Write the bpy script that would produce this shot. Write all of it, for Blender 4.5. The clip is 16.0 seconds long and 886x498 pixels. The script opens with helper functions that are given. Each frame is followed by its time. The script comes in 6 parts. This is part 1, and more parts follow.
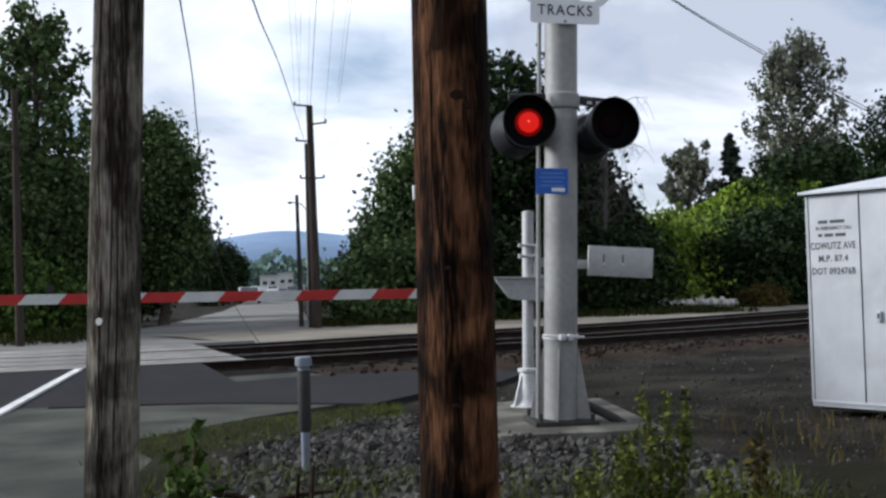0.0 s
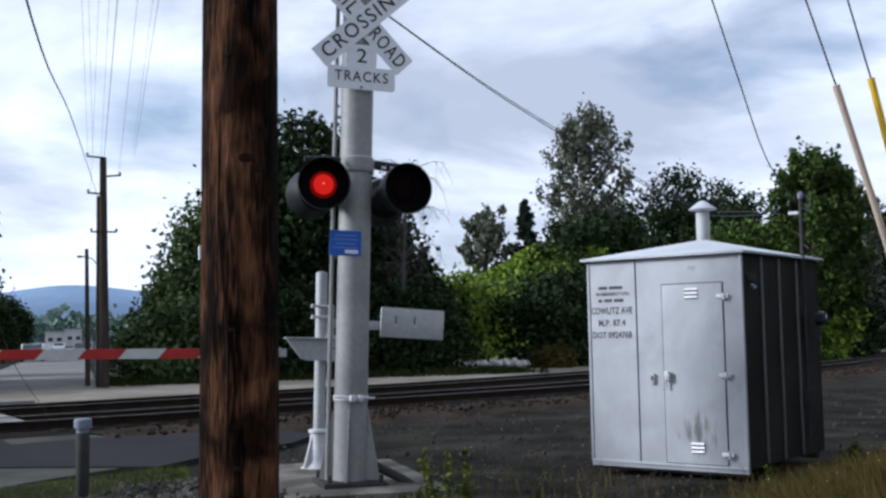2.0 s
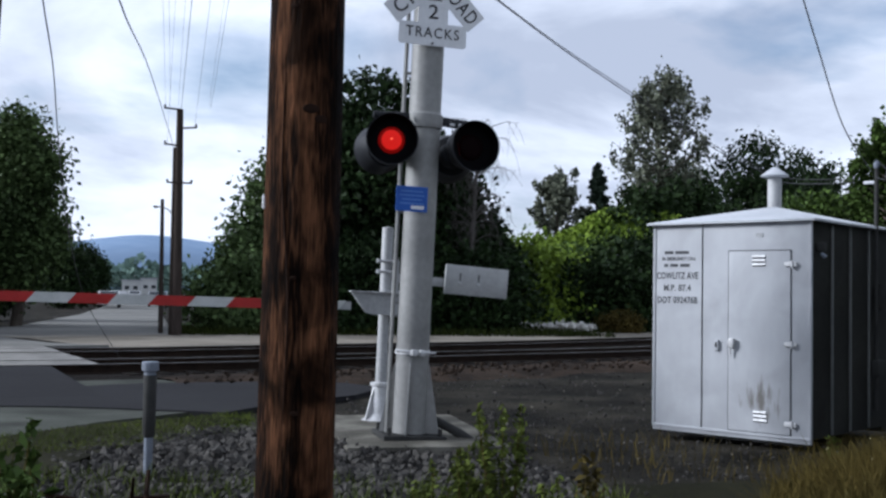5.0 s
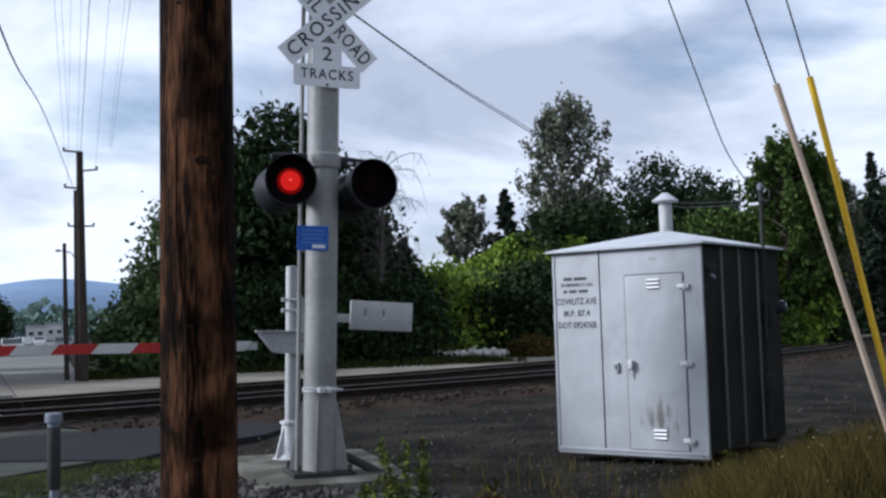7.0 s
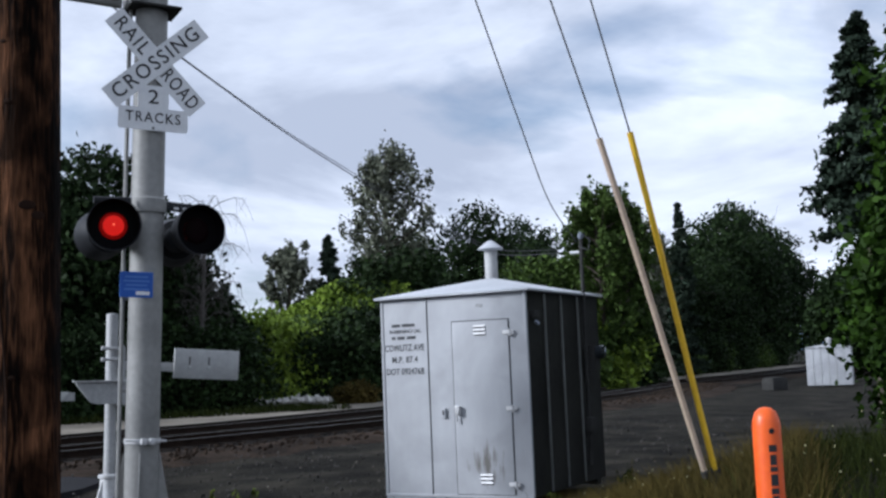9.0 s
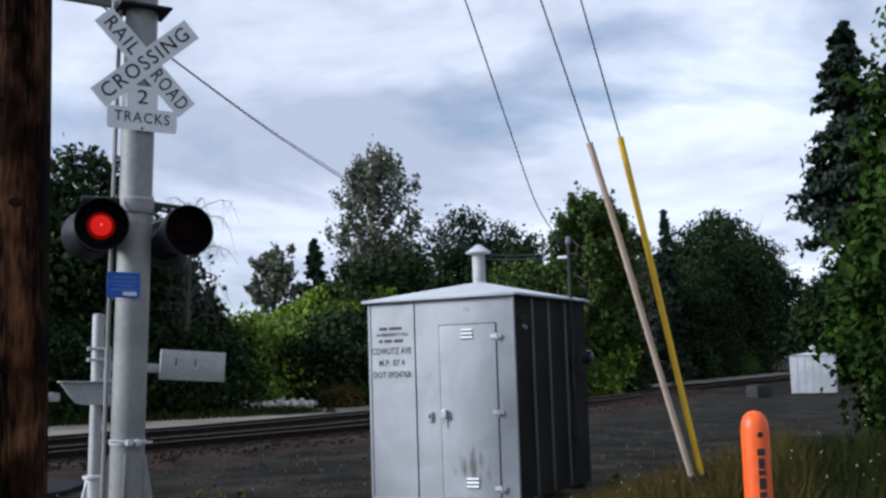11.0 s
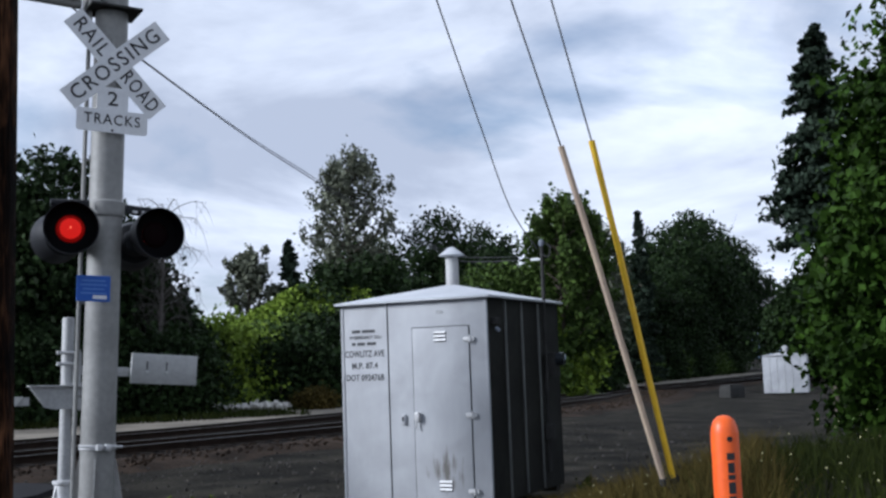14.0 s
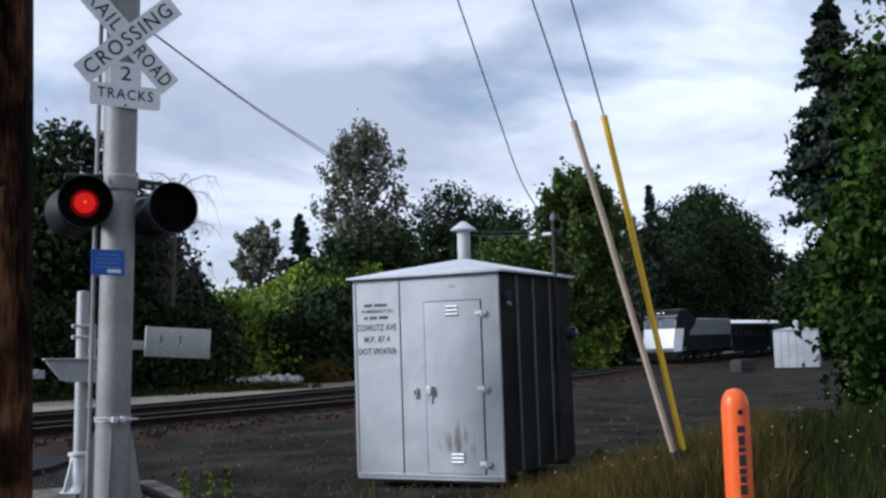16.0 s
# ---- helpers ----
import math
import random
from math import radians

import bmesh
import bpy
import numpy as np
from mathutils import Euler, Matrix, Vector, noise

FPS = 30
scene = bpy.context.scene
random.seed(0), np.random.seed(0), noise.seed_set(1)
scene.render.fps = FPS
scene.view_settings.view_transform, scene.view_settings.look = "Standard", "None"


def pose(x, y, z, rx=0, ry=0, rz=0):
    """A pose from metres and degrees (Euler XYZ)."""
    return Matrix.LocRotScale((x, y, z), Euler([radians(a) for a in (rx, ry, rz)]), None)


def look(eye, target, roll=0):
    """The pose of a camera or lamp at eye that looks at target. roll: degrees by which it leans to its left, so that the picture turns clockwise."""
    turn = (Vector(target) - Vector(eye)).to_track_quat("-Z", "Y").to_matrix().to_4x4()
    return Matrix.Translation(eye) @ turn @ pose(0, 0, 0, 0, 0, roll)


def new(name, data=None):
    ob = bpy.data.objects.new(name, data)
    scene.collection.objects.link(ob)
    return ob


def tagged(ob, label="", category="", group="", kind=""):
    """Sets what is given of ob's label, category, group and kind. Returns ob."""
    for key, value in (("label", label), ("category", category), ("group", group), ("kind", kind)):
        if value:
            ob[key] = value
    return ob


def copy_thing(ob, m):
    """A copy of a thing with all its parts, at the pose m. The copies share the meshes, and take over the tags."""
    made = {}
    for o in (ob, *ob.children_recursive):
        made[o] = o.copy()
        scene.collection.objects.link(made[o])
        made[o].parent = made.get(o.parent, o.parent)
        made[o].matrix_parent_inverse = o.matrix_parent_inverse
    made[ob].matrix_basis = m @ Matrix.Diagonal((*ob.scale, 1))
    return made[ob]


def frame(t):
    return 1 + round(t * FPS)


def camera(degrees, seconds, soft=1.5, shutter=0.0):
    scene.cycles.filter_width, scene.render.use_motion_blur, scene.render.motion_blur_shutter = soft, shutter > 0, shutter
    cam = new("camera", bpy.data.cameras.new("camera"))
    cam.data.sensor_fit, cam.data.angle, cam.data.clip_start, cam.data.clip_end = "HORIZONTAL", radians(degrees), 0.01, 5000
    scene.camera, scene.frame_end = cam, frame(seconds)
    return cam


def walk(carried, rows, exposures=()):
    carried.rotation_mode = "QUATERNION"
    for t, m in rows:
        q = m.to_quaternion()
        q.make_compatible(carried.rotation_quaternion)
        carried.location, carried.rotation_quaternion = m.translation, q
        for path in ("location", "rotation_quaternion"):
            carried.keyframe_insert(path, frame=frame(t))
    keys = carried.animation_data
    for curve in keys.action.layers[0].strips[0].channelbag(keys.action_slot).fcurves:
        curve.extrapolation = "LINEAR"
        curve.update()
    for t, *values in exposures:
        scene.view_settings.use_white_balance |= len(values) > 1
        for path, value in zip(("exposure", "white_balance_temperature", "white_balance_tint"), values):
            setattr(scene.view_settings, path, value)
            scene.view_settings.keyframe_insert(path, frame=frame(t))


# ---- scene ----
cam = camera(43.2, 16.0, soft=2.6)
PATH = [
    (0, (-2.596, -10.667, 1.502), (-2.32, -8.687, 1.558), -1.7),
    (0.5, (-2.611, -10.744, 1.506), (-2.261, -8.778, 1.617), -2.2),
    (1, (-2.599, -10.752, 1.525), (-2.168, -8.812, 1.749), -1.0),
    (1.5, (-2.567, -10.772, 1.52), (-2.069, -8.847, 1.737), -1.3),
    (2, (-2.545, -10.783, 1.517), (-1.922, -8.888, 1.67), -1.1),
    (2.5, (-2.539, -10.782, 1.518), (-1.878, -8.904, 1.706), -1.0),
    (3, (-2.529, -10.8, 1.516), (-1.847, -8.928, 1.694), -1.9),
    (3.5, (-2.518, -10.793, 1.515), (-1.797, -8.935, 1.686), -1.7),
    (4, (-2.507, -10.773, 1.51), (-1.747, -8.932, 1.688), -0.9),
    (4.5, (-2.501, -10.782, 1.489), (-1.855, -8.893, 1.61), -1.0),
    (4.7, (-2.5, -10.796, 1.485), (-1.989, -8.864, 1.569), 1.2),
    (6.8, (-2.477, -11.082, 1.525), (-1.916, -9.165, 1.635), -1.8),
    (7, (-2.46, -11.059, 1.535), (-1.807, -9.173, 1.669), -1.7),
    (7.5, (-2.487, -11.038, 1.55), (-1.691, -9.213, 1.743), -1.5),
    (8, (-2.555, -11.039, 1.549), (-1.603, -9.288, 1.722), -2.9),
    (8.5, (-2.553, -11.047, 1.543), (-1.63, -9.283, 1.737), -2.3),
    (8.7, (-2.538, -11.061, 1.544), (-1.598, -9.308, 1.748), -2.4),
    (10.8, (-2.582, -11.076, 1.527), (-1.645, -9.322, 1.736), -1.7),
    (11, (-2.562, -11.056, 1.527), (-1.598, -9.317, 1.74), -1.8),
    (11.5, (-2.563, -11.073, 1.541), (-1.562, -9.363, 1.816), -1.8),
    (12, (-2.555, -11.074, 1.543), (-1.57, -9.357, 1.827), -1.7),
    (12.5, (-2.544, -11.053, 1.54), (-1.578, -9.317, 1.776), -1.9),
    (13, (-2.555, -11.073, 1.54), (-1.561, -9.349, 1.737), -2.1),
    (13.5, (-2.558, -11.071, 1.541), (-1.574, -9.344, 1.759), -2.3),
    (14, (-2.534, -11.052, 1.547), (-1.531, -9.335, 1.76), -2.0),
    (14.5, (-2.548, -11.078, 1.539), (-1.507, -9.383, 1.745), -1.7),
    (15, (-2.545, -11.081, 1.538), (-1.513, -9.38, 1.738), -2.0),
    (15.5, (-2.573, -11.108, 1.536), (-1.528, -9.41, 1.693), -2.4),
    (16, (-2.564, -11.082, 1.544), (-1.577, -9.351, 1.712), -1.9),
]
walk(cam, [(t, look(eye, target, roll)) for t, eye, target, roll in PATH],
     exposures=((0.0, 0.20, 5800, 11), (1.5, 0.10, 5500, 12), (16.0, 0.03, 5500, 12)))

# ---- light: overcast sky with a veiled sun from the west ----
SUN_AZ, SUN_EL = radians(-76), radians(27)          # from +y towards +x
sun_dir = Vector((math.sin(SUN_AZ) * math.cos(SUN_EL), math.cos(SUN_AZ) * math.cos(SUN_EL), math.sin(SUN_EL)))
sun = new("sun", bpy.data.lights.new("sun", "SUN"))
sun.data.energy, sun.data.angle, sun.data.color = 5.0, radians(14), (1.0, 0.95, 0.87)
sun.matrix_world = look(sun_dir * 50, (0, 0, 0))

world = bpy.data.worlds.new("overcast_sky")
scene.world = world
world.use_nodes = True
wn, wl = world.node_tree.nodes, world.node_tree.links
wn.clear()


def wnode(kind, **kw):
    n = wn.new(kind)
    for k, v in kw.items():
        n.inputs[k].default_value = v
    return n


w_out = wn.new("ShaderNodeOutputWorld")
sky = wn.new("ShaderNodeTexSky")
sky.sky_type, sky.sun_disc, sky.sun_elevation, sky.sun_rotation = "NISHITA", False, SUN_EL, SUN_AZ
blue = wnode("ShaderNodeBackground", Strength=0.105)
wl.new(sky.outputs["Color"], blue.inputs["Color"])
co = wn.new("ShaderNodeTexCoord")
sep = wn.new("ShaderNodeSeparateXYZ")
wl.new(co.outputs["Generated"], sep.inputs[0])
lift = wn.new("ShaderNodeMath")
lift.operation = "ADD"
lift.inputs[1].default_value = 0.30
wl.new(sep.outputs["Z"], lift.inputs[0])
flat = wn.new("ShaderNodeVectorMath")                # clouds lie in a layer overhead
flat.operation = "DIVIDE"
wl.new(co.outputs["Generated"], flat.inputs[0])
both = wn.new("ShaderNodeCombineXYZ")
both.inputs[2].default_value = 1.0
wl.new(lift.outputs[0], both.inputs[0])
wl.new(lift.outputs[0], both.inputs[1])
wl.new(both.outputs[0], flat.inputs[1])
cover = wnode("ShaderNodeTexNoise", Scale=1.05, Detail=7.0, Roughness=0.52, Distortion=0.35)
grey = wnode("ShaderNodeTexNoise", Scale=1.25, Detail=8.0, Roughness=0.55, Distortion=0.45)
shift = wn.new("ShaderNodeVectorMath")
shift.operation = "ADD"
shift.inputs[1].default_value = (3.1, 5.7, 0.0)
wl.new(flat.outputs[0], shift.inputs[0])
wl.new(flat.outputs[0], cover.inputs["Vector"])
wl.new(shift.outputs[0], grey.inputs["Vector"])
c_ramp = wn.new("ShaderNodeValToRGB")
c_ramp.color_ramp.elements[0].position, c_ramp.color_ramp.elements[1].position = 0.32, 0.43
wl.new(cover.outputs["Fac"], c_ramp.inputs[0])
g_ramp = wn.new("ShaderNodeValToRGB")
g_ramp.color_ramp.elements[0].position, g_ramp.color_ramp.elements[1].position = 0.38, 0.57
g_ramp.color_ramp.elements[0].color = (0.52, 0.54, 0.585, 1)
g_ramp.color_ramp.elements[1].color = (1.0, 1.0, 1.0, 1)
wl.new(grey.outputs["Fac"], g_ramp.inputs[0])
cloud = wnode("ShaderNodeBackground", Strength=1.05)
wl.new(g_ramp.outputs[0], cloud.inputs["Color"])
w_mix = wn.new("ShaderNodeMixShader")
wl.new(c_ramp.outputs[0], w_mix.inputs[0])
wl.new(blue.outputs[0], w_mix.inputs[1])
wl.new(cloud.outputs[0], w_mix.inputs[2])
wl.new(w_mix.outputs[0], w_out.inputs["Surface"])


# ---- materials ----
def mat(name, a, b=None, rough=0.7, metal=0.0, scale=6.0, fine=60.0, bump=0.15, dist=0.01, island=0.0, per_object=0.0, streak=None, spec=None,
        low=0.35, high=0.65, blotch=None, stain=None):
    """Two colours mixed by coarse and fine noise, relief from the fine noise."""
    m = bpy.data.materials.new(name)
    m.use_nodes = True
    n, l = m.node_tree.nodes, m.node_tree.links
    p = n["Principled BSDF"]
    p.inputs["Roughness"].default_value, p.inputs["Metallic"].default_value = rough, metal
    p.inputs["Specular IOR Level"].default_value = (0.06 if rough >= 0.72 else 0.35) if spec is None else spec
    b = b or tuple(c * 0.7 for c in a)
    tc = n.new("ShaderNodeTexCoord")
    vec = tc.outputs["Object"]
    if streak:
        mp = n.new("ShaderNodeMapping")
        mp.inputs["Scale"].default_value = streak
        l.new(vec, mp.inputs[0])
        vec = mp.outputs[0]
    n1, n2 = n.new("ShaderNodeTexNoise"), n.new("ShaderNodeTexNoise")
    for q, s in ((n1, scale), (n2, fine)):
        q.inputs["Scale"].default_value, q.inputs["Detail"].default_value = s, 5.0
        l.new(vec, q.inputs["Vector"])
    mixn = n.new("ShaderNodeMath")
    mixn.operation = "MULTIPLY_ADD"
    mixn.inputs[1].default_value = 0.55
    half = n.new("ShaderNodeMath")
    half.operation = "MULTIPLY"
    half.inputs[1].default_value = 0.45
    l.new(n2.outputs["Fac"], half.inputs[0])
    l.new(n1.outputs["Fac"], mixn.inputs[0])
    l.new(half.outputs[0], mixn.inputs[2])
    r = n.new("ShaderNodeValToRGB")
    r.color_ramp.elements[0].position, r.color_ramp.elements[1].position = low, high
    r.color_ramp.elements[0].color, r.color_ramp.elements[1].color = (*b, 1), (*a, 1)
    l.new(mixn.outputs[0], r.inputs[0])
    col = r.outputs[0]
    if blotch:                                       # large stains: scale, darkest
        n3 = n.new("ShaderNodeTexNoise")
        n3.inputs["Scale"].default_value, n3.inputs["Detail"].default_value, n3.inputs["Distortion"].default_value = blotch[0], 6.0, 0.6
        l.new(tc.outputs["Object"], n3.inputs["Vector"])
        r3 = n.new("ShaderNodeValToRGB")
        r3.color_ramp.elements[0].position, r3.color_ramp.elements[1].position = 0.40, 0.58
        r3.color_ramp.elements[0].color = (blotch[1], blotch[1], blotch[1], 1)
        l.new(n3.outputs["Fac"], r3.inputs[0])
        mul = n.new("ShaderNodeMix")
        mul.data_type, mul.blend_type = "RGBA", "MULTIPLY"
        mul.inputs["Factor"].default_value = 1.0
        l.new(col, mul.inputs["A"])
        l.new(r3.outputs[0], mul.inputs["B"])
        col = mul.outputs["Result"]
    if stain:                                        # one runny patch of dirt: centre, reach, colour
        off = n.new("ShaderNodeMapping")
        off.vector_type = "TEXTURE"
        off.inputs["Location"].default_value, off.inputs["Scale"].default_value = stain[0], stain[1]
        l.new(tc.outputs["Object"], off.inputs[0])
        ball = n.new("ShaderNodeVectorMath")
        ball.operation = "LENGTH"
        l.new(off.outputs[0], ball.inputs[0])
        runs, stretch = n.new("ShaderNodeTexNoise"), n.new("ShaderNodeMapping")
        stretch.inputs["Scale"].default_value = (16, 1, 4.5)
        runs.inputs["Scale"].default_value, runs.inputs["Detail"].default_value = 1.0, 7.0
        l.new(tc.outputs["Object"], stretch.inputs[0])
        l.new(stretch.outputs[0], runs.inputs["Vector"])
        edge = n.new("ShaderNodeMath")
        edge.operation = "MULTIPLY_ADD"
        edge.inputs[1].default_value, edge.inputs[2].default_value = -0.42, 0.36
        l.new(ball.outputs["Value"], edge.inputs[0])
        both_ = n.new("ShaderNodeMath")
        both_.operation = "ADD"
        l.new(edge.outputs[0], both_.inputs[0])
        l.new(runs.outputs["Fac"], both_.inputs[1])
        r4 = n.new("ShaderNodeValToRGB")
        r4.color_ramp.elements[0].position, r4.color_ramp.elements[1].position = 0.60, 0.86
        r4.color_ramp.elements[1].color = (0.8, 0.8, 0.8, 1)
        l.new(both_.outputs[0], r4.inputs[0])
        dirt = n.new("ShaderNodeMix")
        dirt.data_type = "RGBA"
        dirt.inputs["B"].default_value = (*stain[2], 1)
        l.new(r4.outputs[0], dirt.inputs["Factor"])
        l.new(col, dirt.inputs["A"])
        col = dirt.outputs["Result"]
    if island or per_object:
        src = n.new("ShaderNodeNewGeometry").outputs["Random Per Island"] if island else n.new("ShaderNodeObjectInfo").outputs["Random"]
        amount = island or per_object
        mr = n.new("ShaderNodeMapRange")
        mr.inputs["To Min"].default_value, mr.inputs["To Max"].default_value = 1 - amount, 1 + amount
        l.new(src, mr.inputs["Value"])
        hs = n.new("ShaderNodeHueSaturation")
        l.new(col, hs.inputs["Color"])
        l.new(mr.outputs[0], hs.inputs["Value"])
        col = hs.outputs[0]
    l.new(col, p.inputs["Base Color"])
    if bump:
        bp = n.new("ShaderNodeBump")
        bp.inputs["Strength"].default_value, bp.inputs["Distance"].default_value = bump, dist
        l.new(n2.outputs["Fac"], bp.inputs["Height"])
        l.new(bp.outputs[0], p.inputs["Normal"])
    return m


def glow(name, color, strength, body=1.0):
    m = bpy.data.materials.new(name)
    m.use_nodes = True
    p = m.node_tree.nodes["Principled BSDF"]
    p.inputs["Base Color"].default_value = (*(c * body for c in color), 1)
    p.inputs["Emission Color"].default_value = (*color, 1)
    p.inputs["Emission Strength"].default_value = strength
    p.inputs["Specular IOR Level"].default_value = 0.12
    return m


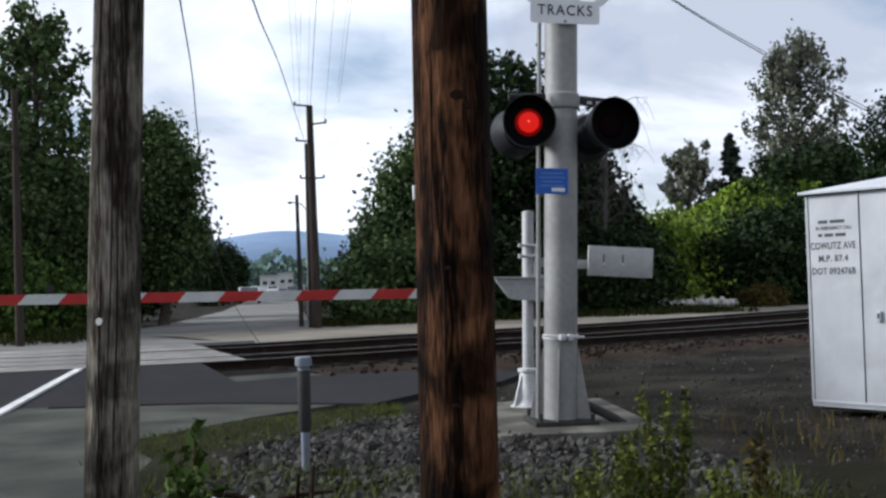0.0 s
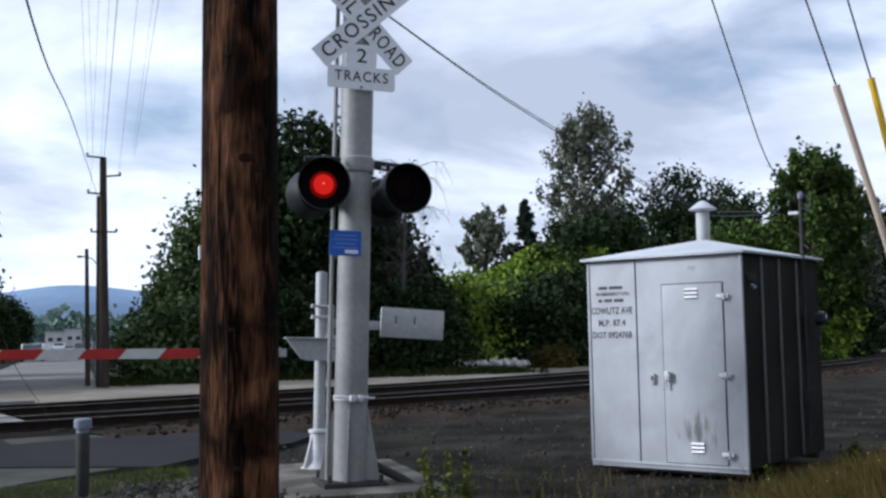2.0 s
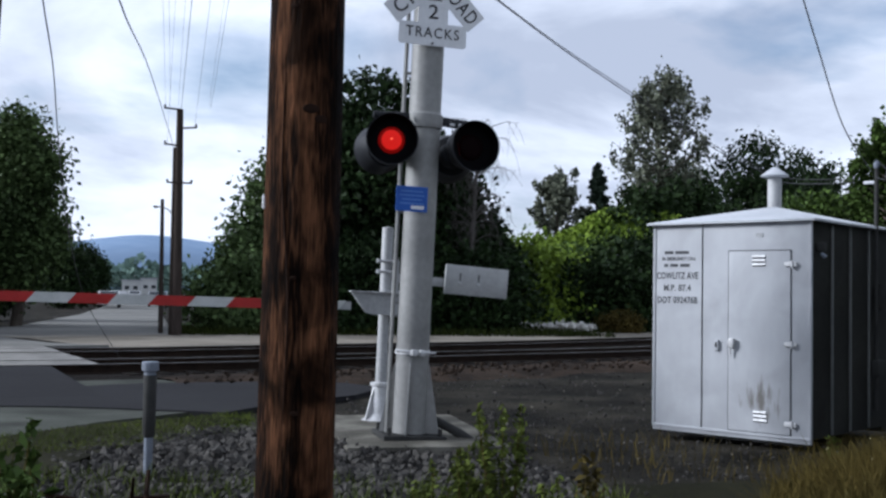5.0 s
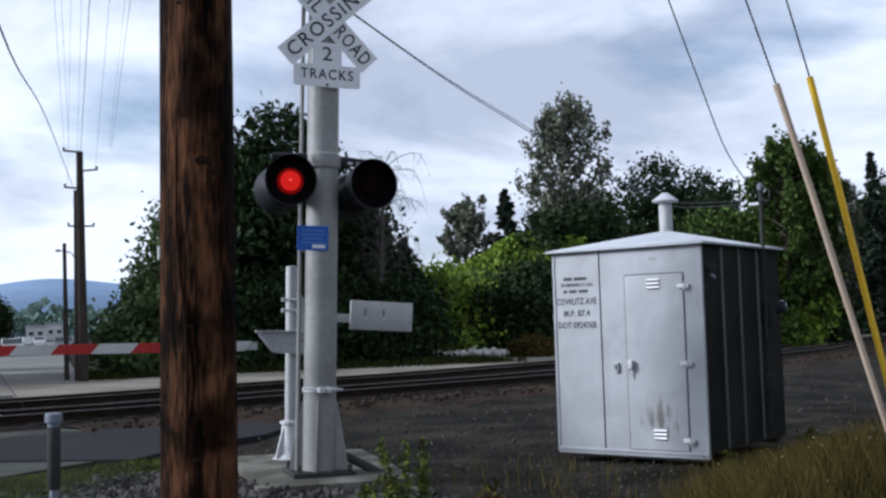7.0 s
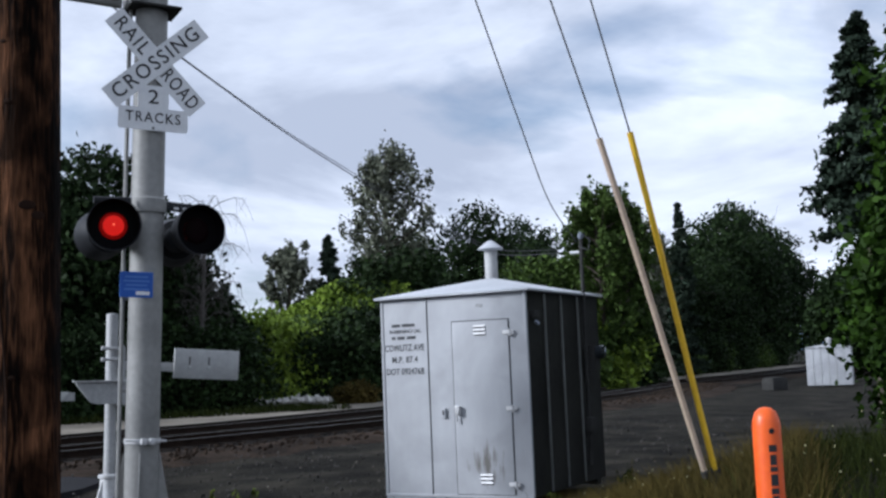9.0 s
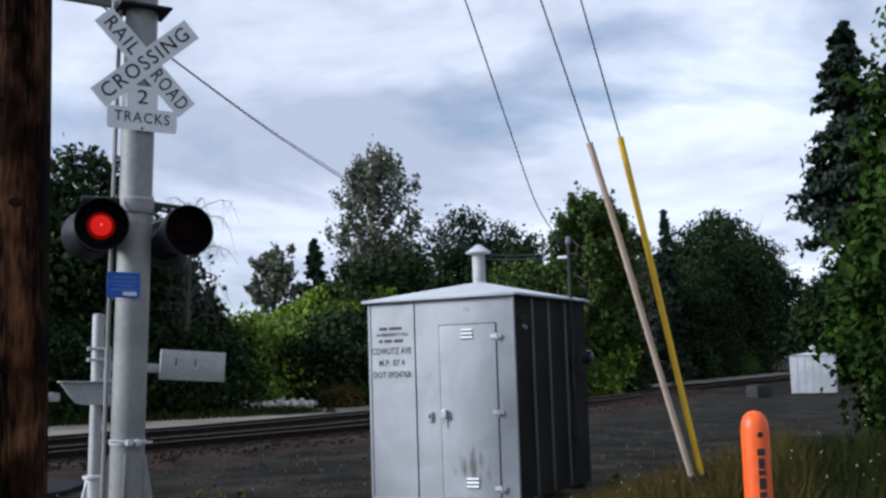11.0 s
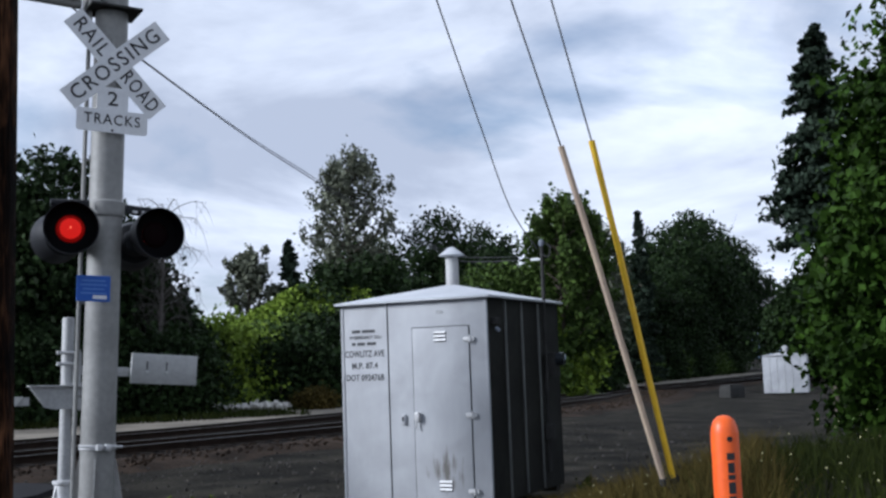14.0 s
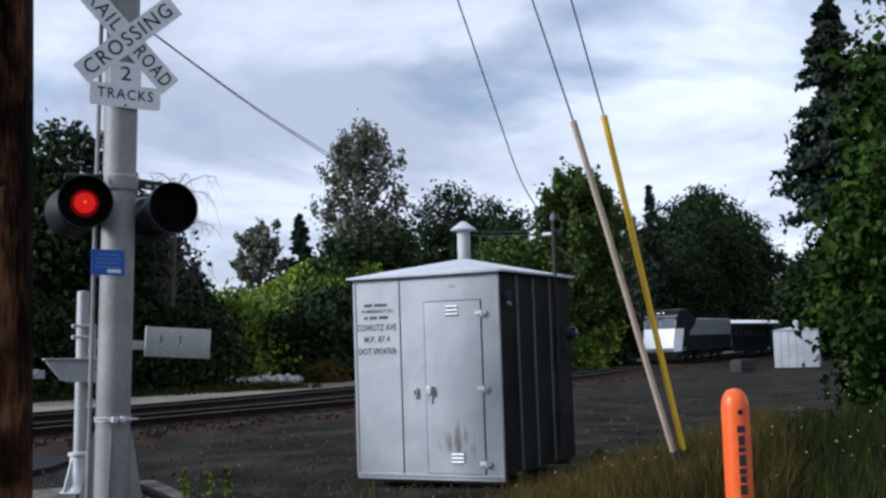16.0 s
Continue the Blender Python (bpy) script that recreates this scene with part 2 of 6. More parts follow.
M = dict(
    dirt=mat("dark_gravel_dirt", (0.040, 0.036, 0.027), (0.005, 0.0046, 0.0036), 0.95, scale=1.1, fine=26, bump=0.8, dist=0.04, low=0.38, high=0.66, blotch=(0.55, 0.5)),
    asphalt_old=mat("old_asphalt", (0.080, 0.085, 0.072), (0.040, 0.043, 0.037), 0.9, scale=1.6, fine=70, bump=0.4, blotch=(0.6, 0.62)),
    asphalt_street=mat("pale_street_asphalt", (0.19, 0.187, 0.175), (0.13, 0.129, 0.12), 0.9, scale=0.3, fine=60, bump=0.2, blotch=(0.25, 0.75)),
    asphalt_dark=mat("dark_asphalt", (0.023, 0.023, 0.025), (0.014, 0.014, 0.015), 0.85, scale=0.7, fine=90, bump=0.3),
    concrete=mat("crossing_concrete", (0.27, 0.262, 0.245), (0.17, 0.165, 0.15), 0.85, scale=1.2, fine=40, bump=0.2, per_object=0.12, blotch=(0.8, 0.7)),
    pad=mat("weathered_concrete", (0.165, 0.158, 0.135), (0.085, 0.08, 0.066), 0.9, scale=2.5, fine=50, bump=0.3, blotch=(1.6, 0.5)),
    ballast=mat("ballast_bed", (0.0144, 0.012, 0.0104), (0.0064, 0.0056, 0.0048), 0.95, scale=3, fine=25, bump=0.8, dist=0.05),
    track_side=mat("brown_track_verge", (0.049, 0.0343, 0.0238), (0.0182, 0.0133, 0.0098), 0.95, scale=1.2, fine=14, bump=0.8, dist=0.05, blotch=(0.8, 0.45)),
    service=mat("pale_gravel", (0.25, 0.225, 0.185), (0.16, 0.145, 0.12), 0.95, scale=0.7, fine=30, bump=0.4, dist=0.02, blotch=(0.3, 0.7)),
    rail_top=mat("polished_rail", (0.20, 0.19, 0.18), (0.11, 0.105, 0.10), 0.5, 0.8, fine=30, bump=0.05),
    rail_side=mat("rusty_rail", (0.026, 0.018, 0.013), (0.012, 0.009, 0.007), 0.85, 0.1),
    tie=mat("creosoted_timber", (0.014, 0.012, 0.010), (0.006, 0.005, 0.004), 0.9, per_object=0.3),
    stone=mat("crushed_rock", (0.070, 0.066, 0.060), (0.018, 0.0175, 0.017), 0.9, scale=3, fine=40, island=0.55),
    white_line=mat("road_paint", (0.62, 0.62, 0.6), (0.4, 0.4, 0.39), 0.8, scale=4, fine=50),
    pole_new=mat("treated_pole_wood", (0.165, 0.074, 0.035), (0.006, 0.003, 0.0018), 0.8, scale=2.2, fine=22, bump=0.8, dist=0.025, streak=(3.2, 3.2, 0.32), low=0.45, high=0.68, blotch=(2.6, 0.12), spec=0.04),
    pole_old=mat("grey_pole_wood", (0.25, 0.228, 0.185), (0.022, 0.017, 0.012), 0.85, scale=2.5, fine=24, bump=0.7, dist=0.02, streak=(3.2, 3.2, 0.25), low=0.44, high=0.66, blotch=(3.0, 0.30)),
    pole_far=mat("weathered_pole_wood", (0.052, 0.042, 0.036), (0.025, 0.020, 0.017), 0.9, streak=(3, 3, 0.3)),
    knot=mat("dark_knot", (0.022, 0.011, 0.007), (0.010, 0.006, 0.004), 0.8),
    galv=mat("galvanized_steel", (0.255, 0.255, 0.245), (0.185, 0.185, 0.178), 0.6, 0.1, scale=1.5, fine=18, bump=0.04, blotch=(1.4, 0.86)),
    alum=mat("aluminium_paint", (0.38, 0.385, 0.385), (0.26, 0.265, 0.265), 0.6, 0.1, scale=3, fine=30, bump=0.1),
    zinc=mat("bright_zinc", (0.52, 0.525, 0.53), (0.34, 0.34, 0.34), 0.5, 0.2, scale=8, fine=40),
    plate=mat("spangled_plate", (0.37, 0.375, 0.37), (0.29, 0.295, 0.29), 0.5, 0.4, scale=5, fine=22, bump=0.03),
    base_iron=mat("dark_base_plate", (0.05, 0.05, 0.048), (0.028, 0.028, 0.027), 0.8, 0.2),
    black=mat("black_paint", (0.016, 0.017, 0.020), (0.010, 0.011, 0.013), 0.5, scale=4, fine=40, bump=0.05, spec=0.18),
    void=mat("black_hood_lining", (0.005, 0.005, 0.006), (0.004, 0.004, 0.004), 0.9, spec=0.02),
    sign=mat("white_sheeting", (0.68, 0.69, 0.70), (0.58, 0.59, 0.61), 0.5, scale=3, fine=25, bump=0.02),
    ink=mat("black_legend", (0.02, 0.02, 0.022), (0.016, 0.016, 0.018), 0.6),
    blue_sign=mat("blue_sheeting", (0.015, 0.085, 0.38), (0.012, 0.07, 0.32), 0.5),
    pale_blue=mat("pale_blue_legend", (0.09, 0.19, 0.50), (0.07, 0.16, 0.44), 0.6),
    house=mat("silver_painted_steel", (0.345, 0.356, 0.374), (0.305, 0.315, 0.332), 0.62, 0.0, scale=1.2, fine=7, bump=0.03, low=0.3, high=0.64, streak=(1.6, 1.6, 0.6), blotch=(1.5, 0.84)),
    house_door=mat("grimy_silver_door", (0.345, 0.356, 0.374), (0.305, 0.315, 0.332), 0.62, 0.0, scale=1.2, fine=7, bump=0.03, low=0.3, high=0.64, streak=(1.6, 1.6, 0.6), blotch=(1.5, 0.84),
                   stain=((-0.56, 0.0, 0.44), (0.30, 1.0, 0.34), (0.085, 0.075, 0.06))),
    # same silver house, with the side's shade put into a near-black base colour
    house_side_shaded=mat("silver_painted_side_shaded", (0.022, 0.022, 0.019), (0.010, 0.0105, 0.009), 0.65, 0.0, scale=1.4, fine=12, bump=0.05, spec=0.15, blotch=(1.8, 0.6)),
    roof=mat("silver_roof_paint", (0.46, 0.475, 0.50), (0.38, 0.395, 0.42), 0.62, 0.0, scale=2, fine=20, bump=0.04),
    stencil=mat("faded_stencil", (0.022, 0.024, 0.028), (0.06, 0.062, 0.068), 0.7),
    grime=mat("grime_on_paint", (0.33, 0.34, 0.35), (0.20, 0.20, 0.19), 0.8, scale=8, fine=30),
    red_arm=mat("red_sheeting", (0.36, 0.014, 0.010), (0.26, 0.010, 0.008), 0.5),
    white_arm=mat("grey_white_sheeting", (0.50, 0.51, 0.49), (0.38, 0.39, 0.38), 0.6),
    orange=mat("orange_plastic", (0.68, 0.104, 0.0096), (0.56, 0.072, 0.008), 0.4, scale=3, fine=30, bump=0.03),
    yellow=mat("yellow_plastic", (0.72, 0.47, 0.02), (0.6, 0.37, 0.02), 0.5, scale=4, fine=30),
    tan=mat("faded_tan_plastic", (0.46, 0.36, 0.26), (0.36, 0.28, 0.22), 0.6, scale=4, fine=30),
    wire=mat("weathered_wire", (0.06, 0.06, 0.065), (0.04, 0.04, 0.042), 0.6, 0.3),
    pipe=mat("grey_post_paint", (0.16, 0.18, 0.22), (0.10, 0.115, 0.14), 0.6),
    bark=mat("bark", (0.10, 0.085, 0.07), (0.05, 0.042, 0.035), 0.95, scale=3, fine=18, bump=0.6, dist=0.03),
    twig=mat("bare_twig", (0.11, 0.10, 0.092), (0.06, 0.055, 0.05), 0.9),
    # dark and light copies of the foliage: shade and light put into leaf colour
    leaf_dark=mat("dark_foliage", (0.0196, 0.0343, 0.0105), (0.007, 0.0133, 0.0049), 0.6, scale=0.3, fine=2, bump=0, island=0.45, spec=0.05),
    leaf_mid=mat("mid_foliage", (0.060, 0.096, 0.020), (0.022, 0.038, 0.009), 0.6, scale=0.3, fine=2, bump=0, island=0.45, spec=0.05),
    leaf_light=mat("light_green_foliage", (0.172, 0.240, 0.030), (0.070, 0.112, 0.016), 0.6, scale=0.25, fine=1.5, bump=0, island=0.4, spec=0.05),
    leaf_near=mat("near_green_foliage", (0.027, 0.056, 0.006), (0.006, 0.014, 0.002), 0.6, scale=0.6, fine=3, bump=0, island=0.5, spec=0.05),
    # lighter copy of the dark foliage: brighter light on street trees put into colour
    leaf_street_lit=mat("street_foliage_lit", (0.080, 0.118, 0.040), (0.030, 0.046, 0.018), 0.6, scale=0.3, fine=2, bump=0, island=0.45, spec=0.05),
    rib=mat("grey_rib_paint", (0.13, 0.133, 0.127), (0.08, 0.083, 0.08), 0.6),
    leaf_grey=mat("grey_green_foliage", (0.135, 0.145, 0.105), (0.07, 0.078, 0.055), 0.6, scale=0.3, fine=2, bump=0, island=0.45, spec=0.05),
    leaf_fir=mat("conifer_needles", (0.030, 0.044, 0.029), (0.014, 0.022, 0.015), 0.7, scale=0.5, fine=3, bump=0, island=0.4, spec=0.05),
    grass=mat("green_grass", (0.026, 0.034, 0.006), (0.009, 0.013, 0.003), 0.8, scale=0.8, fine=8, bump=0, island=0.35, spec=0.05),
    grass_dry=mat("dry_grass", (0.088, 0.066, 0.018), (0.030, 0.026, 0.008), 0.85, scale=0.6, fine=5, bump=0, island=0.4, spec=0.05),
    grass_road=mat("roadside_grass", (0.090, 0.112, 0.020), (0.036, 0.05, 0.011), 0.8, scale=0.8, fine=8, bump=0, island=0.35, spec=0.05),
    sod=mat("grassy_soil", (0.0195, 0.0195, 0.00845), (0.0104, 0.00975, 0.0052), 0.95, scale=1.0, fine=20, bump=0.5, dist=0.03, blotch=(0.7, 0.5)),
    # haze of the distance is blended into the hill and far wood colours
    hill=mat("hazed_distant_hill", (0.20, 0.27, 0.38), (0.16, 0.225, 0.33), 1.0, scale=0.004, fine=0.02, bump=0, spec=0.0),
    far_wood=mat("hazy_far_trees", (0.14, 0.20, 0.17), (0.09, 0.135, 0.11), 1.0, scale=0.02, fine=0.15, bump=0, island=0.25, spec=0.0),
    train_white=mat("white_train_paint", (0.8784, 0.8906, 0.9028), (0.8, 0.8125, 0.825), 0.4, scale=0.8, fine=10, bump=0.02),
    # black cab paint, and the colour that carries the coaches' shade
    train_dark=mat("dark_train_paint_and_shade", (0.007, 0.009, 0.010), (0.005, 0.006, 0.007), 0.5, scale=1, fine=10, bump=0.02, spec=0.12),
    train_silver=mat("silver_train_side", (0.286, 0.297, 0.297), (0.187, 0.1936, 0.1936), 0.4, 0.3, scale=1, fine=10, bump=0.02),
    train_under=mat("underframe_grime", (0.02, 0.019, 0.018), (0.012, 0.012, 0.012), 0.9),
    glass=mat("dark_glass", (0.03, 0.035, 0.04), (0.02, 0.024, 0.028), 0.08, scale=1, fine=4, bump=0),
    windshield=mat("reflecting_windshield", (0.11, 0.125, 0.14), (0.08, 0.09, 0.10), 0.15, scale=1, fine=4, bump=0),
    car_white=mat("white_car_paint", (0.7, 0.7, 0.7), (0.62, 0.62, 0.62), 0.3, bump=0),
    car_grey=mat("grey_car_paint", (0.25, 0.26, 0.28), (0.2, 0.21, 0.22), 0.3, bump=0),
    tyre=mat("tyre_rubber", (0.02, 0.02, 0.02), (0.015, 0.015, 0.015), 0.9),
    wall_pale=mat("pale_building_wall", (0.52, 0.52, 0.50), (0.43, 0.43, 0.42), 0.8, scale=0.4, fine=5),
    roof_grey=mat("grey_flat_roof", (0.4, 0.41, 0.42), (0.3, 0.31, 0.32), 0.8),
    lens_dark=mat("unlit_red_lens", (0.006, 0.002, 0.003), (0.004, 0.002, 0.002), 0.7, bump=0, spec=0.03),
    lens_lit=glow("lit_red_lamp", (0.9, 0.014, 0.006), 0.62, 0.12),
    lens_rim=glow("lit_lens_rim", (0.5, 0.006, 0.003), 0.24, 0.10),
    lens_core=glow("lamp_filament", (1.0, 0.16, 0.07), 1.0),
    head_light=glow("headlight", (1.0, 0.97, 0.9), 3.0),
    flower=mat("pale_flower_heads", (0.42, 0.40, 0.22), (0.26, 0.25, 0.14), 0.9, bump=0, island=0.4),
    litter=mat("pale_debris", (0.55, 0.54, 0.5), (0.3, 0.29, 0.27), 0.9),
)


# ---- mesh helpers ----
def box(size, at=(0, 0, 0), turn=None, bevel=0.0, bm=None):
    bm = bm or bmesh.new()
    m = Matrix.Translation(at) @ (turn or Matrix()) @ Matrix.Diagonal((*size, 1))
    made = bmesh.ops.create_cube(bm, size=1.0, matrix=m)["verts"]
    if bevel:
        bmesh.ops.bevel(bm, geom=list({e for v in made for e in v.link_edges}), offset=bevel, segments=2, affect="EDGES", profile=0.6)
    return bm


def rod(a, b, r0, r1=None, seg=16, bm=None, caps=True):
    bm = bm or bmesh.new()
    a, b = Vector(a), Vector(b)
    d = b - a
    m = Matrix.Translation((a + b) / 2) @ d.to_track_quat("Z", "Y").to_matrix().to_4x4()
    bmesh.ops.create_cone(bm, cap_ends=caps, segments=seg, radius1=r0, radius2=r0 if r1 is None else r1, depth=d.length, matrix=m)
    return bm


def lathe(profile, seg=32, bm=None, at=(0, 0, 0), turn=None, caps=True):
    """A solid of revolution from (radius, height) pairs about its z axis."""
    bm = bm or bmesh.new()
    m = Matrix.Translation(at) @ (turn or Matrix())
    rings = []
    for r, z in profile:
        rings.append([bm.verts.new(m @ Vector((r * math.cos(k * math.tau / seg), r * math.sin(k * math.tau / seg), z))) for k in range(seg)])
    for lo, hi in zip(rings, rings[1:]):
        for k in range(seg):
            bm.faces.new((lo[k], lo[(k + 1) % seg], hi[(k + 1) % seg], hi[k]))
    for ring, flip in ((rings[0], True), (rings[-1], False)):
        if caps and abs(profile[0 if flip else -1][0]) > 1e-4:
            bm.faces.new(list(reversed(ring)) if flip else ring)
    return bm


def tube(points, radii, seg=8, bm=None):
    """A tapered tube along points."""
    bm = bm or bmesh.new()
    pts = [Vector(p) for p in points]
    rings = []
    for i, p in enumerate(pts):
        d = (pts[min(i + 1, len(pts) - 1)] - pts[max(i - 1, 0)]).normalized()
        side = d.cross(Vector((0.31, 0.95, 0.02))).normalized()
        up = side.cross(d)
        r = radii[i] if isinstance(radii, (list, tuple)) else radii
        rings.append([bm.verts.new(p + (side * math.cos(a) + up * math.sin(a)) * r) for a in (math.tau * k / seg for k in range(seg))])
    for lo, hi in zip(rings, rings[1:]):
        for k in range(seg):
            bm.faces.new((lo[k], lo[(k + 1) % seg], hi[(k + 1) % seg], hi[k]))
    bm.faces.new(list(reversed(rings[0])))
    bm.faces.new(rings[-1])
    return bm


def prism(outline, depth, bm=None, m=None):
    """An outline in x, z drawn out along y by depth."""
    bm = bm or bmesh.new()
    m = m or Matrix()
    f = [bm.verts.new(m @ Vector((x, 0, z))) for x, z in outline]
    k = [bm.verts.new(m @ Vector((x, depth, z))) for x, z in outline]
    bm.faces.new(f)
    bm.faces.new(list(reversed(k)))
    n = len(f)
    for i in range(n):
        bm.faces.new((f[i], k[i], k[(i + 1) % n], f[(i + 1) % n]))
    return bm


def mesh_of(name, bm, material, smooth=True):
    bmesh.ops.recalc_face_normals(bm, faces=bm.faces)
    me = bpy.data.meshes.new(name)
    bm.to_mesh(me)
    bm.free()
    me.materials.append(material)
    if smooth:
        me.shade_smooth()
        me.set_sharp_from_angle(angle=radians(35))
    return me


def part(name, bm, material, parent, label="", m=None):
    ob = new(name, mesh_of(name, bm, material))
    ob.parent = parent
    if m is not None:
        ob.matrix_basis = m
    return tagged(ob, label)


def thing(name, label, category, at=(0, 0, 0), group="", kind="", turn=0.0):
    ob = new(name)
    ob.empty_display_size = 0.1
    ob.matrix_basis = pose(*at, 0, 0, turn)
    return tagged(ob, label, category, group, kind)


def solid(name, bm, material, label, category, at=(0, 0, 0), group="", kind="", turn=0.0):
    ob = new(name, mesh_of(name, bm, material))
    ob.matrix_basis = pose(*at, 0, 0, turn)
    return tagged(ob, label, category, group, kind)


def raw(name, verts, faces, material, smooth=False):
    me = bpy.data.meshes.new(name)
    me.from_pydata(verts, [], faces)
    me.materials.append(material)
    if smooth:
        me.shade_smooth()
    return me


def words(name, text, size, material, parent, m, depth=0.002, label="", fit_width=None, bold=0.006, gap=1.18):
    """Raised lettering, centred, in the xz plane of the pose m, facing its -y."""
    cu = bpy.data.curves.new(name, "FONT")
    cu.offset, cu.space_character = size * bold, gap
    cu.body, cu.size, cu.extrude, cu.align_x, cu.align_y, cu.resolution_u = text, size, depth, "CENTER", "CENTER", 3
    tmp = bpy.data.objects.new("text_source", cu)
    scene.collection.objects.link(tmp)
    bpy.context.view_layer.update()
    me = bpy.data.meshes.new_from_object(tmp.evaluated_get(bpy.context.evaluated_depsgraph_get()))
    wide = max(v.co.x for v in me.vertices) - min(v.co.x for v in me.vertices)
    bpy.data.objects.remove(tmp)
    k = fit_width / wide if fit_width else 1.0
    me.transform(pose(0, 0, 0, 90) @ Matrix.Diagonal((k, 1, 1, 1)))
    me.materials.clear()
    me.materials.append(material)
    ob = new(name, me)
    ob.parent, ob.matrix_basis = parent, m
    return tagged(ob, label)


# ---- the lie of the land ----
def smooth(a, b, x):
    t = min(1.0, max(0.0, (x - a) / (b - a)))
    return t * t * (3 - 2 * t)


def land(x, y):
    """Height of the ground: level, with a grassy bank east of the camera."""
    d = math.hypot((x - 5.2) / 3.9, (y + 6.4) / 3.5)
    bank = 0.72 * (1 - smooth(0.45, 1.25, d))
    return bank + fall(x)


def fall(x):
    """The railway and the land about it drop a little towards the east."""
    return -0.75 * smooth(16, 62, x)


CENTRE = [(-70, 5.0), (-40, 6.4), (-20, 8.0), (-10, 9.4), (-2.4, 11.0), (1.6, 12.75), (5.7, 14.5), (9.5, 16.2), (24, 25.8), (37, 38.6), (52.4, 54.2), (84.5, 74.3), (114, 95), (230, 178), (760, 560)]


def centre_line():
    """The near track's centre line, sampled about every 0.5 m near the crossing and coarser far off: place and tangent."""
    pts = [Vector((*p, 0)) for p in CENTRE]
    out = []
    for i in range(1, len(pts) - 2):
        a, b, c, d = pts[i - 1:i + 3]
        n = max(2, int((c - b).length / (1.0 if b.length < 80 else 8.0)))
        ta, tb = (c - a) * ((c - b).length / (c - a).length), (d - b) * ((c - b).length / (d - b).length)
        for k in range(n):
            u = k / n
            out.append(b * (2 * u**3 - 3 * u**2 + 1) + ta * (u**3 - 2 * u**2 + u) + c * (-2 * u**3 + 3 * u**2) + tb * (u**3 - u**2))
    out += [pts[-2] + (pts[-1] - pts[-2]) * k / 40 for k in range(41)]
    tang = [(out[min(i + 1, len(out) - 1)] - out[max(i - 1, 0)]).normalized() for i in range(len(out))]
    run, total = [0.0], 0.0
    for p, q in zip(out, out[1:]):
        total += (q - p).length
        run.append(total)
    return out, tang, run


LINE, TANG, RUN = centre_line()


def along(s):
    """Place and tangent at s metres along the near track."""
    i = int(np.clip(np.searchsorted(RUN, s) - 1, 0, len(RUN) - 2))
    u = (s - RUN[i]) / (RUN[i + 1] - RUN[i])
    return LINE[i].lerp(LINE[i + 1], u), TANG[i].lerp(TANG[i + 1], u).normalized()


def nearest_s(x, y):
    return RUN[min(range(len(LINE)), key=lambda i: (LINE[i].x - x)**2 + (LINE[i].y - y)**2)]


def strip(profile, s0, s1, step=2.0):
    """A band along the track: profile of (offset to the far side, height) pairs."""
    bm = bmesh.new()
    rows = []
    s = s0
    while s <= s1 + 1e-6:
        p, t = along(s)
        n = Vector((-t.y, t.x, 0))
        rows.append([bm.verts.new(p + n * o + Vector((0, 0, z + fall(p.x)))) for o, z in profile])
        s += step if s < 180 else step * 6
    for lo, hi in zip(rows, rows[1:]):
        for k in range(len(profile) - 1):
            bm.faces.new((lo[k], hi[k], hi[k + 1], lo[k + 1]))
    return bm


S0 = nearest_s(-3.1, 10.7)            # where the crossing's panels end


def ground():
    xs = np.unique(np.concatenate([np.linspace(-4000, -80, 8), np.linspace(-80, -14, 12), np.linspace(-14, 24, 77), np.linspace(24, 160, 35), np.linspace(160, 4000, 9)]))
    ys = np.unique(np.concatenate([np.linspace(-4000, -60, 8), np.linspace(-60, -16, 10), np.linspace(-16, 34, 101), np.linspace(34, 160, 32), np.linspace(160, 4000, 9)]))
    verts, faces = [], []
    for y in ys:
        for x in xs:
            near = abs(x) < 30 and abs(y) < 40
            bumps = 0.05 * noise.noise(Vector((x * 0.5, y * 0.5, 0))) + 0.02 * noise.noise(Vector((x * 1.9, y * 1.9, 3))) if near else 0
            verts.append((x, y, land(x, y) + bumps - 0.05))
    w = len(xs)
    for j in range(len(ys) - 1):
        for i in range(w - 1):
            faces.append((j * w + i, j * w + i + 1, (j + 1) * w + i + 1, (j + 1) * w + i))
    ob = new("ground", raw("ground", verts, faces, M["dirt"], True))
    tagged(ob, "dark trodden gravel and dirt beside the railway", "ground", kind="structure")


def sheet(name, outline, z, material, label, category, cell=0.6, rough=0.012):
    """A thin level slab with a wavering edge, on the ground."""
    bm = bmesh.new()
    pts = []
    for (ax, ay), (bx, by) in zip(outline, outline[1:] + outline[:1]):
        n = max(1, int(math.hypot(bx - ax, by - ay) / cell))
        for k in range(n):
            x, y = ax + (bx - ax) * k / n, ay + (by - ay) * k / n
            w = 0.14 * noise.noise(Vector((x * 0.9, y * 0.9, z * 50))) if n > 2 else 0
            pts.append((x + w, y + w))
    top = [bm.verts.new((x, y, z)) for x, y in pts]
    low = [bm.verts.new((x, y, z - 0.12)) for x, y in pts]
    bm.faces.new(top)
    for i in range(len(top)):
        j = (i + 1) % len(top)
        bm.faces.new((top[j], top[i], low[i], low[j]))
    bmesh.ops.triangulate(bm, faces=[f for f in bm.faces if len(f.verts) > 4])
    ob = new(name, mesh_of(name, bm, material, False))
    return tagged(ob, label, category, kind="structure")


